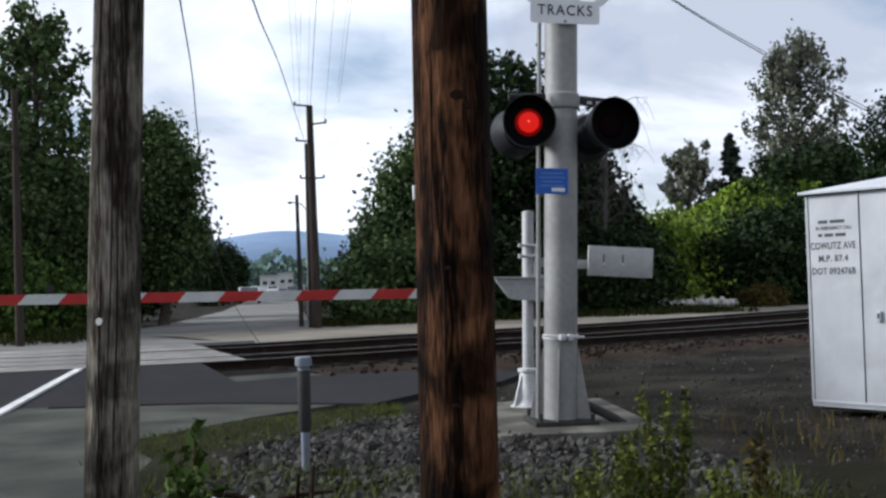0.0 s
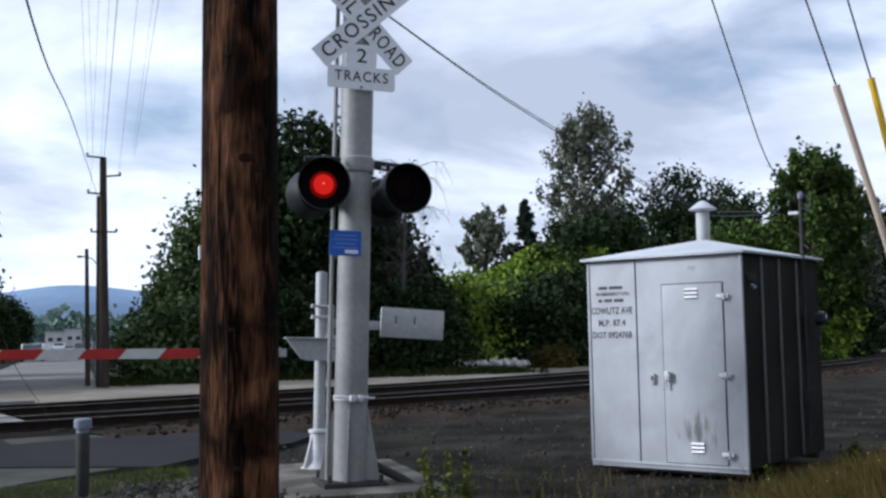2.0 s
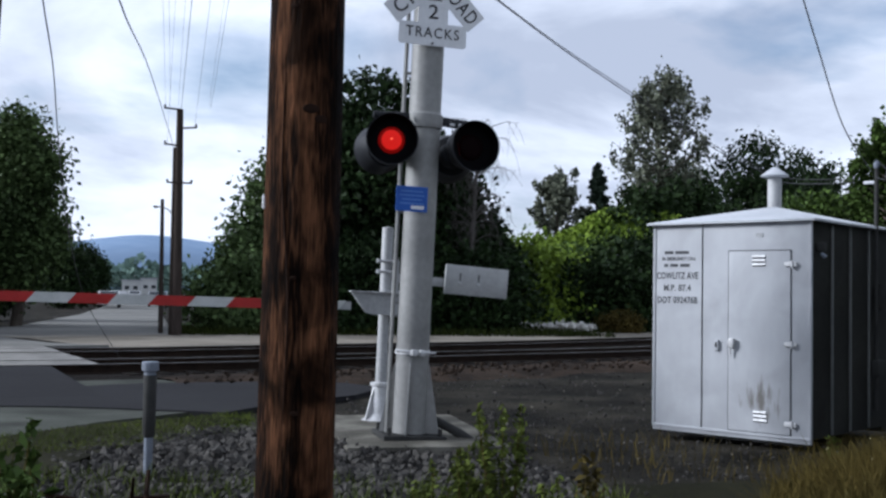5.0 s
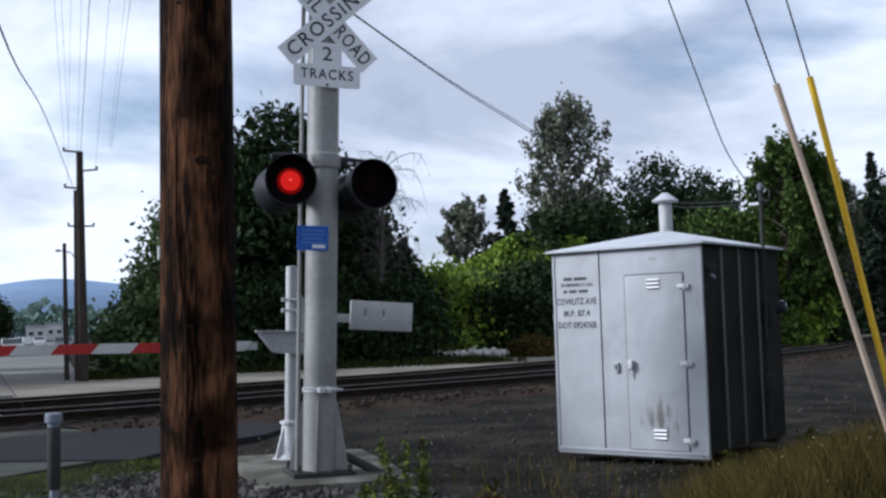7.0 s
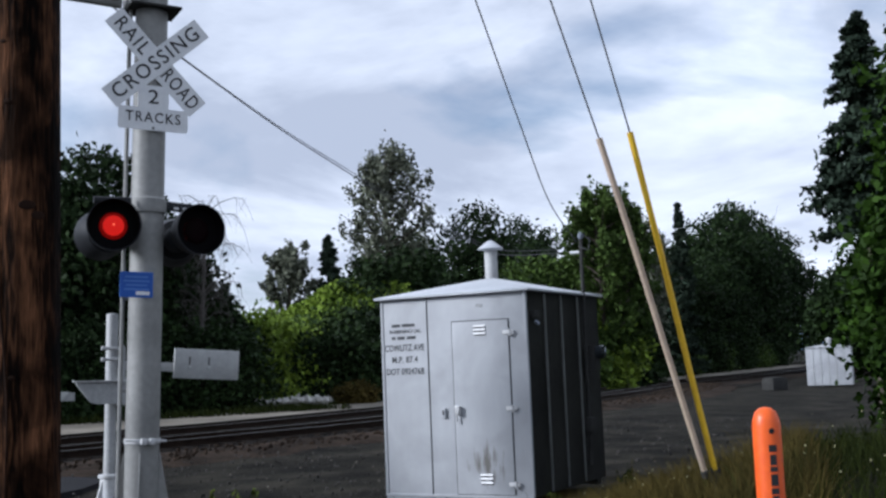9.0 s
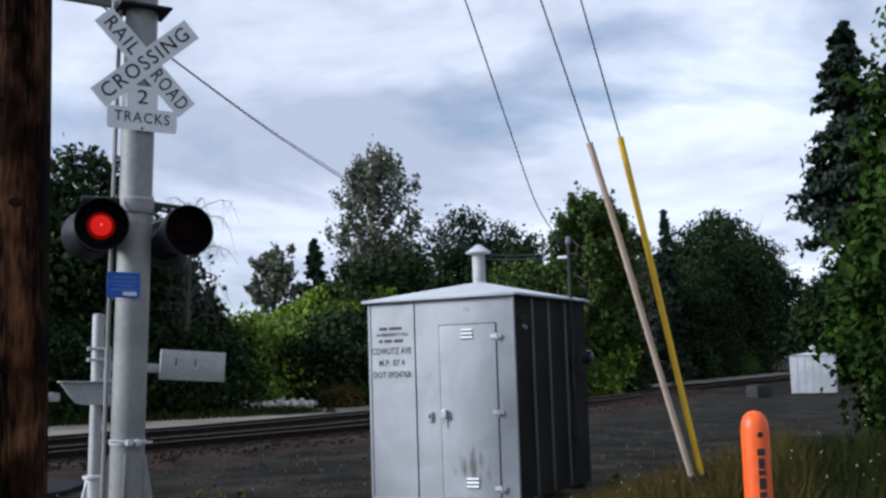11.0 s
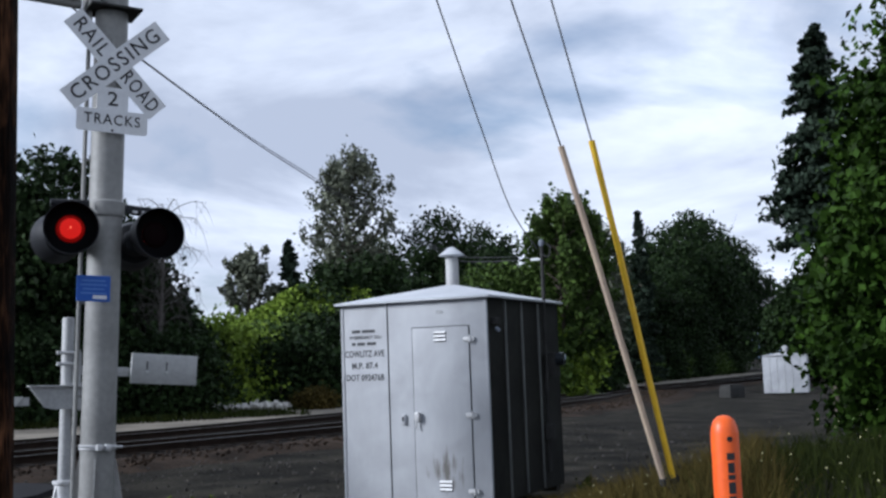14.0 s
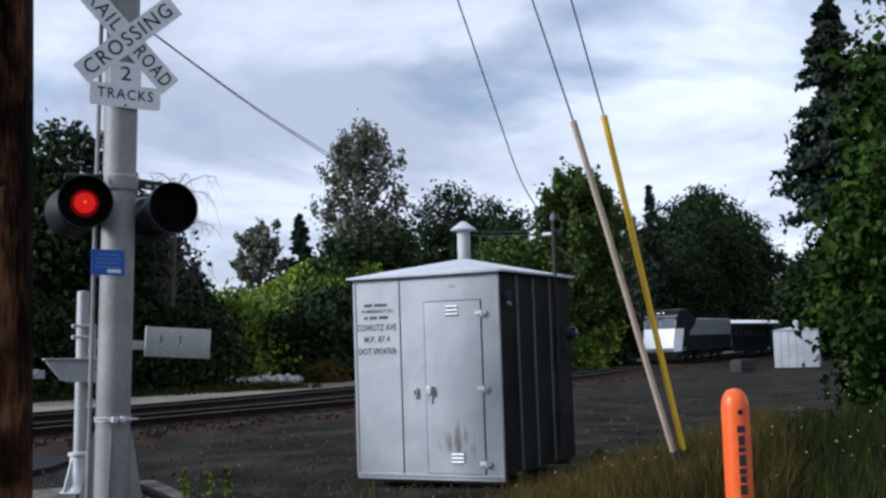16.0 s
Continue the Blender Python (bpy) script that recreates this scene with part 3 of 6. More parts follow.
ground()
sheet("road", [(-12, -60), (-2.9, -60), (-3.0, -8), (-3.6, -1), (-3.9, 0.6), (-3.1, 2.2), (-1.2, 4.0), (-1.6, 7.2), (-2.4, 8.6), (-9, 6.6), (-13, 5.6)], 0.012, M["asphalt_old"],
      "worn grey asphalt road leading to the level crossing", "road")
sheet("road", [(-12.5, 13.0), (-4.0, 16.2), (-2.0, 18.5), (-1.8, 26), (-1.8, 160), (-2.0, 300), (-6.8, 300), (-6.6, 60), (-7.6, 36), (-9.5, 28), (-30, 22), (-30, 9)], 0.012, M["asphalt_street"],
      "worn grey asphalt street running on beyond the tracks", "road")
# a patch darker than the road and gravel round it
sheet("driveway", [(-5.6, 4.3), (-3.0, 3.7), (-1.6, 3.0), (-0.9, 4.0), (0.4, 5.2), (1.0, 6.4), (0.6, 7.4), (-0.6, 7.7), (-2.6, 7.5), (-4.4, 6.4)], 0.03, M["asphalt_dark"],
      "darker patch of asphalt between road and gravel", "driveway")


def road_line(x=-6.17, wide=0.13, y0=-2.3, y1=9.2):
    """The painted line follows the road up to the rails."""
    bm = bmesh.new()
    rows = []
    for y in np.linspace(y0, y1, 24):
        z = 0.018 + 0.155 * min(1.0, max(0.0, (y - 3.2) / 6.0))
        rows.append([bm.verts.new((x + dx, y, z + dz)) for dx, dz in ((-wide / 2, -0.03), (-wide / 2, 0.006), (wide / 2, 0.006), (wide / 2, -0.03))])
    for lo, hi in zip(rows, rows[1:]):
        for k in range(3):
            bm.faces.new((lo[k], lo[k + 1], hi[k + 1], hi[k]))
    solid("road_marking", bm, M["white_line"], "worn white painted line on the grey asphalt", "road marking", kind="structure")


road_line()


def tracks():
    ballast = strip([(-1.8, -0.06), (-1.4, 0.0), (1.5, 0.0), (2.15, -0.03), (2.8, 0.0), (5.8, 0.0), (6.6, -0.06)], S0 - 40, RUN[-1] - 2)
    solid("ballast", ballast, M["ballast"], "dark oily ballast bed under the two tracks", "ballast", kind="structure")
    verge = strip([(-4.4, -0.12), (-3.6, 0.0), (-2.7, 0.05), (-1.9, 0.02), (-1.7, -0.05)], S0 + 0.5, S0 + 160, 0.7)
    for v in verge.verts:
        v.co.z += 0.05 * noise.noise(v.co * 1.3)
        v.co.xy += Vector((0.35, -0.35)) * noise.noise(v.co * 0.6)
    solid("verge", verge, M["track_side"], "brown stony verge along the railway", "verge", kind="structure")
    service = strip([(6.7, 0.02), (7.0, 0.06), (13.0, 0.06), (16.5, 0.0)], S0 + 3, S0 + 170)
    solid("service_road", service, M["service"], "pale gravel service road beyond the tracks", "service road", kind="structure")
    for side, o in (("near", 0.0), ("far", 4.3)):
        t = thing("railway_track", "railway track with worn bright rail heads on dark ties", "railway track", group="railway tracks", kind="structure")
        for r in (-0.7175, 0.7175):
            body = strip([(o + r - 0.07, 0.0), (o + r - 0.06, 0.02), (o + r - 0.012, 0.03), (o + r - 0.012, 0.125), (o + r - 0.036, 0.13), (o + r - 0.036, 0.168),
                          (o + r + 0.036, 0.168), (o + r + 0.036, 0.13), (o + r + 0.012, 0.125), (o + r + 0.012, 0.03), (o + r + 0.06, 0.02), (o + r + 0.07, 0.0)], S0 - 40, RUN[-1] - 2)
            rail = part("rail", body, M["rail_side"], t, "rusty steel rail")
            part("rail_head", strip([(o + r - 0.032, 0.166), (o + r - 0.03, 0.172), (o + r + 0.03, 0.172), (o + r + 0.032, 0.166)], S0 - 40, RUN[-1] - 2), M["rail_top"], rail,
                 "polished running surface")
        tie_me = mesh_of("tie", box((0.23, 2.6, 0.17), (0, 0, -0.065), bevel=0.012), M["tie"])
        for k in range(110):
            p, d = along(S0 + 0.4 + k * 0.55)
            ob = new("tie", tie_me)
            ob.parent = t
            n = Vector((-d.y, d.x, 0))
            ob.matrix_basis = Matrix.Translation(p + n * o + Vector((0, 0, fall(p.x)))) @ pose(0, 0, 0, 0, 0, math.degrees(math.atan2(d.y, d.x)) + random.uniform(-1, 1))


def crossing_panels():
    base = thing("level_crossing", "pale worn concrete crossing panels between the rails", "level crossing", kind="structure")
    for o, wide in ((0.0, 1.25), (1.45, 1.2), (2.85, 1.2), (4.3, 1.25), (5.75, 1.2)):
        me = mesh_of("panel", box((2.36, wide, 0.15), (0, 0, 0.09), bevel=0.012), M["concrete"])
        for k in range(11):
            p, d = along(S0 - 1.2 - k * 2.4)
            n = Vector((-d.y, d.x, 0))
            ob = new("panel", me)
            ob.parent = base
            ob.matrix_basis = Matrix.Translation(p + n * o) @ pose(0, 0, random.uniform(-0.006, 0.006), 0, 0, math.degrees(math.atan2(d.y, d.x)))


tracks()
crossing_panels()
solid("road_ramp", strip([(-6.4, -0.03), (-5.2, 0.034), (-2.8, 0.10), (-0.81, 0.160), (-0.80, 0.0)], S0 - 27, S0 - 0.6, 0.9), M["asphalt_dark"], "dark asphalt apron rising to the crossing panels", "road", kind="structure")
solid("road_ramp", strip([(6.38, 0.0), (6.4, 0.158), (8.5, 0.09), (12.0, 0.0)], S0 - 27, S0 + 3.0, 0.9), M["asphalt_street"], "worn asphalt apron beyond the crossing panels", "road", kind="structure")


# ---- the crossing signal ----
def flash_rows(lit_first, m):
    """The lamp turns its lit face to the road, and away again, once in 0.998 s: the eastern lamp shows for a third of that, the western for the rest."""
    rows, angle = [], 0.0 if lit_first else 180.0
    rows.append((0.0, m @ pose(0, 0, 0, 0, 0, angle)))
    k = 0
    while True:
        for t0 in (0.40 + 0.998 * k, 0.73 + 0.998 * k):
            if t0 + 0.1 > 15.95:
                rows.append((16.0, m @ pose(0, 0, 0, 0, 0, angle)))
                return rows
            for i in range(4):
                rows.append((t0 + i / 30, m @ pose(0, 0, 0, 0, 0, angle + 60 * i)))
            angle += 180
        k += 1


FLASHERS = []


def flasher(parent, at, turn, lit_first=None, name="signal_lamp"):
    """A hooded lamp facing -y before its turn; with lit_first given, its lamp flashes."""
    m = pose(*at, 0, 0, turn)
    back = pose(0, 0, 0, -90)                 # lathe axis towards +y
    shell = lathe([(0.0, 0.34), (0.10, 0.335), (0.125, 0.30), (0.135, 0.24), (0.20, 0.20), (0.205, 0.17), (0.225, 0.1), (0.245, 0.0), (0.25, -0.06), (0.253, -0.10),
                   (0.243, -0.10), (0.238, -0.02), (0.222, 0.08), (0.205, 0.15), (0.0, 0.155)], 40, turn=back)
    hood = part(name, shell, M["black"], parent, "black hooded flashing signal lamp", m)
    part("hood_lining", lathe([(0.0, 0.149), (0.200, 0.145), (0.218, 0.07), (0.234, -0.03), (0.2415, -0.094)], 40, turn=back, caps=False), M["void"], hood)
    # ring added to stop the averted lamp's glow leaking past its edge
    part("bezel", lathe([(0.134, 0.035), (0.228, 0.035), (0.228, 0.045), (0.134, 0.045), (0.134, 0.035)], 40, turn=back, caps=False), M["void"], hood)
    if lit_first is not None:
        lamp = part("lamp", lathe([(0.0, -0.036), (0.06, -0.033), (0.098, -0.027)], 32, turn=back), M["lens_lit"], parent, "red signal lens", m @ pose(0, 0.04, 0))
        part("lens_rim", lathe([(0.098, -0.027), (0.112, -0.023), (0.128, -0.006), (0.130, 0.0)], 32, turn=back, caps=False), M["lens_rim"], lamp, "dim outer ring of the lens")
        part("lamp_back", lathe([(0.130, 0.0005), (0.128, 0.008), (0.11, 0.024), (0.06, 0.033), (0.0, 0.036)], 32, turn=back), M["lens_dark"], lamp, "unlit dark face")
        part("filament", lathe([(0.0, -0.041), (0.008, -0.040), (0.011, -0.030)], 12, turn=back @ pose(0, -0.01, 0)), M["lens_core"], lamp)
        FLASHERS.append((lamp, lit_first, m @ pose(0, 0.04, 0)))
    return hood


def crossing_signal():
    t = thing("crossing_signal", "galvanized crossing signal mast with crossbuck and red flashers", "crossing signal", (-0.02, 0.0, 0.10))
    t.matrix_basis = pose(-0.008, 0.0, 0.10, 0, 2.0, 0)
    part("mast", lathe([(0.165, 0.02), (0.162, 2.0), (0.158, 5.6), (0.15, 5.62), (0.0, 5.63)], 40), M["galv"], t, "galvanized steel tube")
    part("base_plate", box((0.62, 0.62, 0.055), (0, 0, 0.0), bevel=0.008), M["base_iron"], t, "dark rust-stained base plate")
    for k in range(4):
        a = 70 + 90 * k
        g = prism([(0.155, 0.03), (0.29, 0.03), (0.29, 0.08), (0.175, 0.70), (0.155, 0.72)], 0.022, m=pose(0, 0, 0, 0, 0, a) @ Matrix.Translation((0, -0.011, 0)))
        part("gusset", g, M["galv"], t)
    for k in range(4):
        a = radians(45 + 90 * k)
        part("anchor_bolt", rod((0.36 * math.cos(a), 0.36 * math.sin(a), 0.02), (0.36 * math.cos(a), 0.36 * math.sin(a), 0.10), 0.022, seg=6), M["base_iron"], t)
    part("clamp", lathe([(0.164, 0.80), (0.176, 0.80), (0.176, 0.845), (0.164, 0.845)], 32), M["zinc"], t, "bright pipe clamp")
    for x in (-0.03, 0.05):
        part("clamp_lug", box((0.05, 0.07, 0.06), (x, -0.19, 0.822), bevel=0.008), M["zinc"], t)
    part("clamp_rod", rod((-0.2, -0.15, 0.83), (0.2, -0.15, 0.825), 0.010, seg=8), M["zinc"], t)
    # conduit and climbing rail on the road side of the mast
    part("conduit", tube([(-0.215, 0.03, 0.02), (-0.215, 0.03, 2.0), (-0.21, 0.03, 4.6), (-0.2, 0.03, 5.3)], 0.021, 8), M["galv"], t, "thin grey conduit")
    for z in (1.3, 2.2, 2.86, 3.6, 4.35):
        part("conduit_strap", box((0.08, 0.03, 0.025), (-0.19, 0.03, z)), M["galv"], t)
    part("cable_duct", tube([(0.15, 0.12, 0.16), (0.30, 0.05, 0.14), (0.52, -0.12, 0.03), (0.70, -0.28, -0.1)], 0.045, 10), M["base_iron"], t, "black cable duct running into the ground")
    # lamp head
    part("lamp_collar", lathe([(0.166, 3.06), (0.182, 3.05), (0.186, 3.12), (0.184, 3.18), (0.166, 3.2)], 32), M["galv"], t)
    part("cross_arm", tube([(-0.52, 0.0, 3.15), (-0.2, -0.03, 3.16), (0.22, 0.0, 3.15), (0.55, 0.02, 3.13)], 0.035, 10), M["black"], t, "black lamp arm")
    part("arm_plate", box((0.40, 0.012, 0.07), (0.36, -0.06, 3.10), pose(0, 0, 0, 0, 5), bevel=0.004), M["black"], t)
    for x in (0.27, 0.36, 0.47):
        part("arm_bolt", box((0.05, 0.02, 0.028), (x, -0.072, 3.105), pose(0, 0, 0, 0, 5), bevel=0.006), M["zinc"], t)
    part("arm_plate", box((0.24, 0.012, 0.06), (-0.30, -0.12, 3.14), pose(0, 0, 0, 0, -4), bevel=0.004), M["black"], t)
    flasher(t, (-0.385, -0.30, 2.868), -8, True)
    flasher(t, (0.448, -0.22, 2.877), 7, False)
    flasher(t, (-0.36, 0.36, 2.86), 186)
    flasher(t, (0.36, 0.34, 2.82), 172)
    # signs
    sx, sy = -0.008, -0.195
    for k, (angle, front) in enumerate(((45.5, 0.012), (-42.5, 0.0))):
        turn = pose(sx + 0.018, sy + front, 4.54, 0, angle, 0)
        blade = part("crossbuck_blade", box((1.22, 0.006, 0.228), bevel=0.0), M["sign"], t, "white crossbuck blade with black letters", turn)
        if angle > 0:
            words("letters", "RAIL", 0.205, M["ink"], blade, pose(-0.345, -0.0045, 0), fit_width=0.40)
            words("letters", "ROAD", 0.205, M["ink"], blade, pose(0.345, -0.0045, 0), fit_width=0.44)
        else:
            words("letters", "CROSSING", 0.205, M["ink"], blade, pose(0, -0.0045, 0), fit_width=1.08)
    num = part("number_plate", box((0.30, 0.005, 0.24), bevel=0.0), M["sign"], t, "white number plate", pose(sx, sy + 0.004, 4.18))
    words("letters", "2", 0.20, M["ink"], num, pose(0, -0.004, 0.0), fit_width=0.10)
    rim = [(sgx * (0.343 - 0.032) + 0.032 * math.cos(radians(q + k * 22.5)), sgz * (0.1125 - 0.032) + 0.032 * math.sin(radians(q + k * 22.5)))
           for sgx, sgz, q in ((1, 1, 0), (-1, 1, 90), (-1, -1, 180), (1, -1, 270)) for k in range(5)]
    tr = part("tracks_plate", prism(rim, 0.006, m=Matrix.Translation((0, -0.003, 0))), M["sign"], t, "white plate lettered tracks", pose(sx, sy, 3.96))
    words("letters", "TRACKS", 0.145, M["ink"], tr, pose(0, -0.0045, 0.012), fit_width=0.54)
    part("sign_bolt", rod((0, -0.012, -0.09), (0, 0.0, -0.09), 0.012, seg=8), M["ink"], tr)
    part("sign_bracket", box((0.05, 0.04, 0.9), (sx, sy + 0.033, 4.35), bevel=0.004), M["galv"], t)
    em = part("emergency_sign", box((0.31, 0.005, 0.24), bevel=0.0), M["blue_sign"], t, "small blue notice with pale lines of writing", pose(-0.128, -0.178, 2.322))
    part("notice_border", box((0.318, 0.003, 0.248), (0, 0.003, 0)), M["pale_blue"], em)
    for z, w in ((0.075, 0.22), (0.035, 0.25), (-0.005, 0.2), (-0.045, 0.24)):
        part("text_bar", box((w, 0.002, 0.014), (0, -0.0035, z)), M["pale_blue"], em)
    part("text_bar", box((0.13, 0.002, 0.035), (0.06, -0.0035, -0.082)), M["sign"], em)
    # arm over the road
    for z in (5.12, 5.46):
        part("arm_collar", box((0.50, 0.44, 0.025), (0, -0.02, z), bevel=0.004), M["base_iron"], t, "dark square collar")
    part("arm_bracket", box((0.10, 0.36, 0.36), (-0.21, -0.02, 5.29), bevel=0.01), M["galv"], t)
    part("over_road_arm", rod((-0.26, 0.02, 5.42), (-9.0, 0.25, 5.62), 0.055, 0.05, 16), M["galv"], t, "steel arm reaching out over the road")
    part("over_road_arm", rod((-0.30, 0.02, 5.16), (-9.0, 0.25, 5.36), 0.05, 0.045, 16), M["galv"], t, "steel arm reaching out over the road")
    part("walkway", box((8.6, 0.30, 0.03), (-4.65, 0.30, 5.40), pose(0, 0, 0, 0, 1.3), bevel=0.004), M["plate"], t, "open steel walkway")
    part("knuckle", rod((-0.42, -0.04, 5.20), (-0.30, -0.10, 5.34), 0.05, seg=10), M["base_iron"], t)


def crossing_gate():
    t = thing("crossing_gate", "lowered crossing gate, red and white striped arm on grey post", "crossing gate", (0.0, 1.5, 0.06))
    t.matrix_basis = pose(0.0, 1.5, 0.06, 0, 1.65, 0)
    part("post", lathe([(0.064, 0.0), (0.062, 1.3), (0.064, 2.16), (0.058, 2.18), (0.0, 2.19)], 24), M["alum"], t, "grey tubular post")
    part("foot", lathe([(0.20, 0.0), (0.20, 0.025), (0.15, 0.05), (0.118, 0.10), (0.095, 0.38), (0.092, 0.40), (0.118, 0.41), (0.118, 0.44), (0.068, 0.45)], 24), M["zinc"], t, "freshly silvered foot")
    for a in (200, 320, 80):
        part("foot_rib", prism([(0.08, 0.02), (0.19, 0.02), (0.19, 0.05), (0.10, 0.38), (0.08, 0.38)], 0.02, m=pose(0, 0, 0, 0, 0, a)), M["zinc"], t)
    for z in (1.68, 1.80):
        part("u_bolt", tube([(-0.10, -0.07, z), (0.09, -0.075, z), (0.10, 0.05, z)], 0.016, 8), M["zinc"], t)
        part("bolt_head", box((0.05, 0.05, 0.045), (-0.10, -0.075, z), bevel=0.008), M["zinc"], t)
    part("hanger", prism([(0.05, 1.42), (0.13, 1.42), (0.13, 1.80), (0.10, 1.86), (0.06, 1.80)], 0.03, m=Matrix.Translation((0, -0.09, 0))), M["alum"], t)
    # channel bracket that carries the arm
    br = prism([(-0.40, 1.44), (0.17, 1.44), (0.17, 1.20), (-0.16, 1.20), (-0.24, 1.22), (-0.38, 1.40)], 0.05, m=Matrix.Translation((0, -0.14, 0)))
    part("bracket", br, M["alum"], t, "folded steel arm bracket")
    part("bracket_lip", box((0.60, 0.13, 0.014), (-0.12, -0.12, 1.446), bevel=0.003), M["zinc"], t)
    part("gearbox", box((0.30, 0.26, 0.30), (0.17, 0.06, 1.33), bevel=0.02), M["alum"], t)
    w = part("counterweight", box((0.745, 0.05, 0.335), (0, 0, 0), bevel=0.006), M["plate"], t, "spangled steel counterweight plate", pose(1.053, -0.02, 1.62, 0, 2.6, 0))
    for x in (-0.2, 0.02):
        part("bolt", rod((x, -0.045, -0.03), (x, -0.02, -0.03), 0.018, seg=6), M["zinc"], w)
        part("slot", box((0.014, 0.004, 0.10), (x, -0.026, 0.03)), M["ink"], w)
    part("counter_arm", box((0.75, 0.05, 0.10), (0.52, 0.05, 1.60), pose(0, 0, 0, 0, 2.6), bevel=0.006), M["alum"], t)
    # the arm, stripe by stripe
    arm = part("arm_core", box((8.8, 0.03, 0.09), (-4.75, 0, 0)), M["alum"], t, "gate arm core", pose(-0.04, -0.05, 1.29, 0, -0.80, 0))
    pitch, lean, h = 0.4064, 0.09, 0.053
    for k in range(-1, 22):
        x1 = -0.86 - k * pitch
        x0 = x1 - pitch + 0.002
        st = prism([(x0 - lean / 2, -h), (x1 - lean / 2, -h), (x1 + lean / 2, h), (x0 + lean / 2, h)], 0.06, m=Matrix.Translation((0, -0.03, 0)))
        part("stripe", st, M["red_arm"] if k % 2 and k > 0 else M["white_arm"], arm, "red reflective stripe" if k % 2 and k > 0 else "greyish white reflective stripe")
    for x in (-5.05, -7.4):
        part("arm_lamp", lathe([(0.0, -0.04), (0.036, -0.04), (0.04, 0.04), (0.0, 0.04)], 12, at=(x, 0, h + 0.06), turn=pose(0, 0, 0, 90)), M["base_iron"], arm, "small dark arm lamp")
        part("lamp_stem", box((0.02, 0.02, 0.05), (x, 0, h + 0.01)), M["black"], arm)


crossing_signal()
crossing_gate()
pad = box((1.55, 2.75, 0.14), (0, 0, 0), bevel=0.02)
solid("signal_pad", pad, M["pad"], "weathered concrete pad under signal and gate", "concrete pad", (0.10, 0.62, 0.02), turn=-3)


# ---- the signal house ----
def signal_house():
    W, L, H = 1.846, 2.19, 2.33
    t = thing("signal_house", "silver painted steel signal house with stencilled writing, hipped roof", "signal house", (4.005, -0.743, 0.0), turn=-56.5)
    # local: x along the front towards the east corner (0), y into the house
    part("skid", box((W - 0.1, 0.12, 0.10), (-W / 2, 0.10, 0.05)), M["base_iron"], t)
    part("skid", box((W - 0.1, 0.12, 0.10), (-W / 2, L - 0.1, 0.05)), M["base_iron"], t)
    part("front_wall", box((W, 0.04, H - 0.03), (-W / 2, 0.02, H / 2 + 0.015), bevel=0.006), M["house"], t, "silver painted steel front")
    part("back_wall", box((W, 0.04, H - 0.08), (-W / 2, L - 0.02, H / 2 + 0.04)), M["house_side_shaded"], t)
    part("side_wall", box((0.04, L - 0.084, H - 0.08), (-0.022, L / 2, H / 2 + 0.04)), M["house_side_shaded"], t, "ribbed steel side wall")
    part("side_wall", box((0.04, L - 0.084, H - 0.08), (-W + 0.022, L / 2, H / 2 + 0.04)), M["house_side_shaded"], t, "ribbed steel side wall")
    part("floor_pan", box((W - 0.1, L - 0.1, 0.03), (-W / 2, L / 2, 0.115)), M["base_iron"], t)
    for y in (0.50, 0.98, 1.50):
        part("rib", box((0.024, 0.030, H - 0.14), (0.008, y, H / 2 + 0.03), bevel=0.006), M["rib"], t)
        part("rib", box((0.024, 0.030, H - 0.14), (-W - 0.008, y, H / 2 + 0.03), bevel=0.006), M["rib"], t)
    for x in (-0.012, -W + 0.012):
        part("corner_trim", box((0.03, 0.012, H - 0.1), (x, -0.004, H / 2 + 0.04), bevel=0.003), M["house"], t)
    seam = -W * 0.675
    part("seam", box((0.016, 0.014, H - 0.12), (seam, -0.004, H / 2 + 0.04), bevel=0.004), M["house"], t)
    # black strip laid on the wall as the seam's shadow
    part("seam_shadow_gap", box((0.008, 0.004, H - 0.12), (seam + 0.014, -0.001, H / 2 + 0.04)), M["ink"], t)
    part("bottom_rail", box((W, 0.016, 0.03), (-W / 2, -0.006, 0.085), bevel=0.004), M["house"], t)
    # roof
    o, e, ap = 0.06, H, H + 0.24
    bm = bmesh.new()
    c = [(-W - o, -o), (o, -o), (o, L + o), (-W - o, L + o)]
    lo = [bm.verts.new((x, y, e - 0.018)) for x, y in c]
    hi = [bm.verts.new((x, y, e + 0.005)) for x, y in c]
    top = bm.verts.new((-W / 2, L / 2, ap))
    bm.faces.new(list(reversed(lo)))
    for i in range(4):
        j = (i + 1) % 4
        bm.faces.new((lo[i], lo[j], hi[j], hi[i]))
        bm.faces.new((hi[i], hi[j], top))
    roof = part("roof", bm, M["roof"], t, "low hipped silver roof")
    flue = part("flue", lathe([(0.078, ap - 0.10), (0.078, ap + 0.33), (0.075, ap + 0.34)], 28, at=(-W / 2, L / 2, 0)), M["alum"], roof, "silver flue pipe")
    part("flue_cap", lathe([(0.08, ap + 0.335), (0.155, ap + 0.345), (0.158, ap + 0.355), (0.03, ap + 0.45), (0.0, ap + 0.455)], 28, at=(-W / 2, L / 2, 0)), M["roof"], roof, "conical rain cap")
    # door in the front
    x0, x1, z0, z1 = -W * 0.50, -W * 0.115, 0.10, H * 0.865
    for a, b, w, h in ((x0, (z0 + z1) / 2, 0.006, z1 - z0), (x1, (z0 + z1) / 2, 0.010, z1 - z0), ((x0 + x1) / 2, z1, x1 - x0, 0.009), ((x0 + x1) / 2, z0, x1 - x0, 0.009)):
        part("door_gap", box((w, 0.004, h), (a, -0.0012, b)), M["stencil"], t)
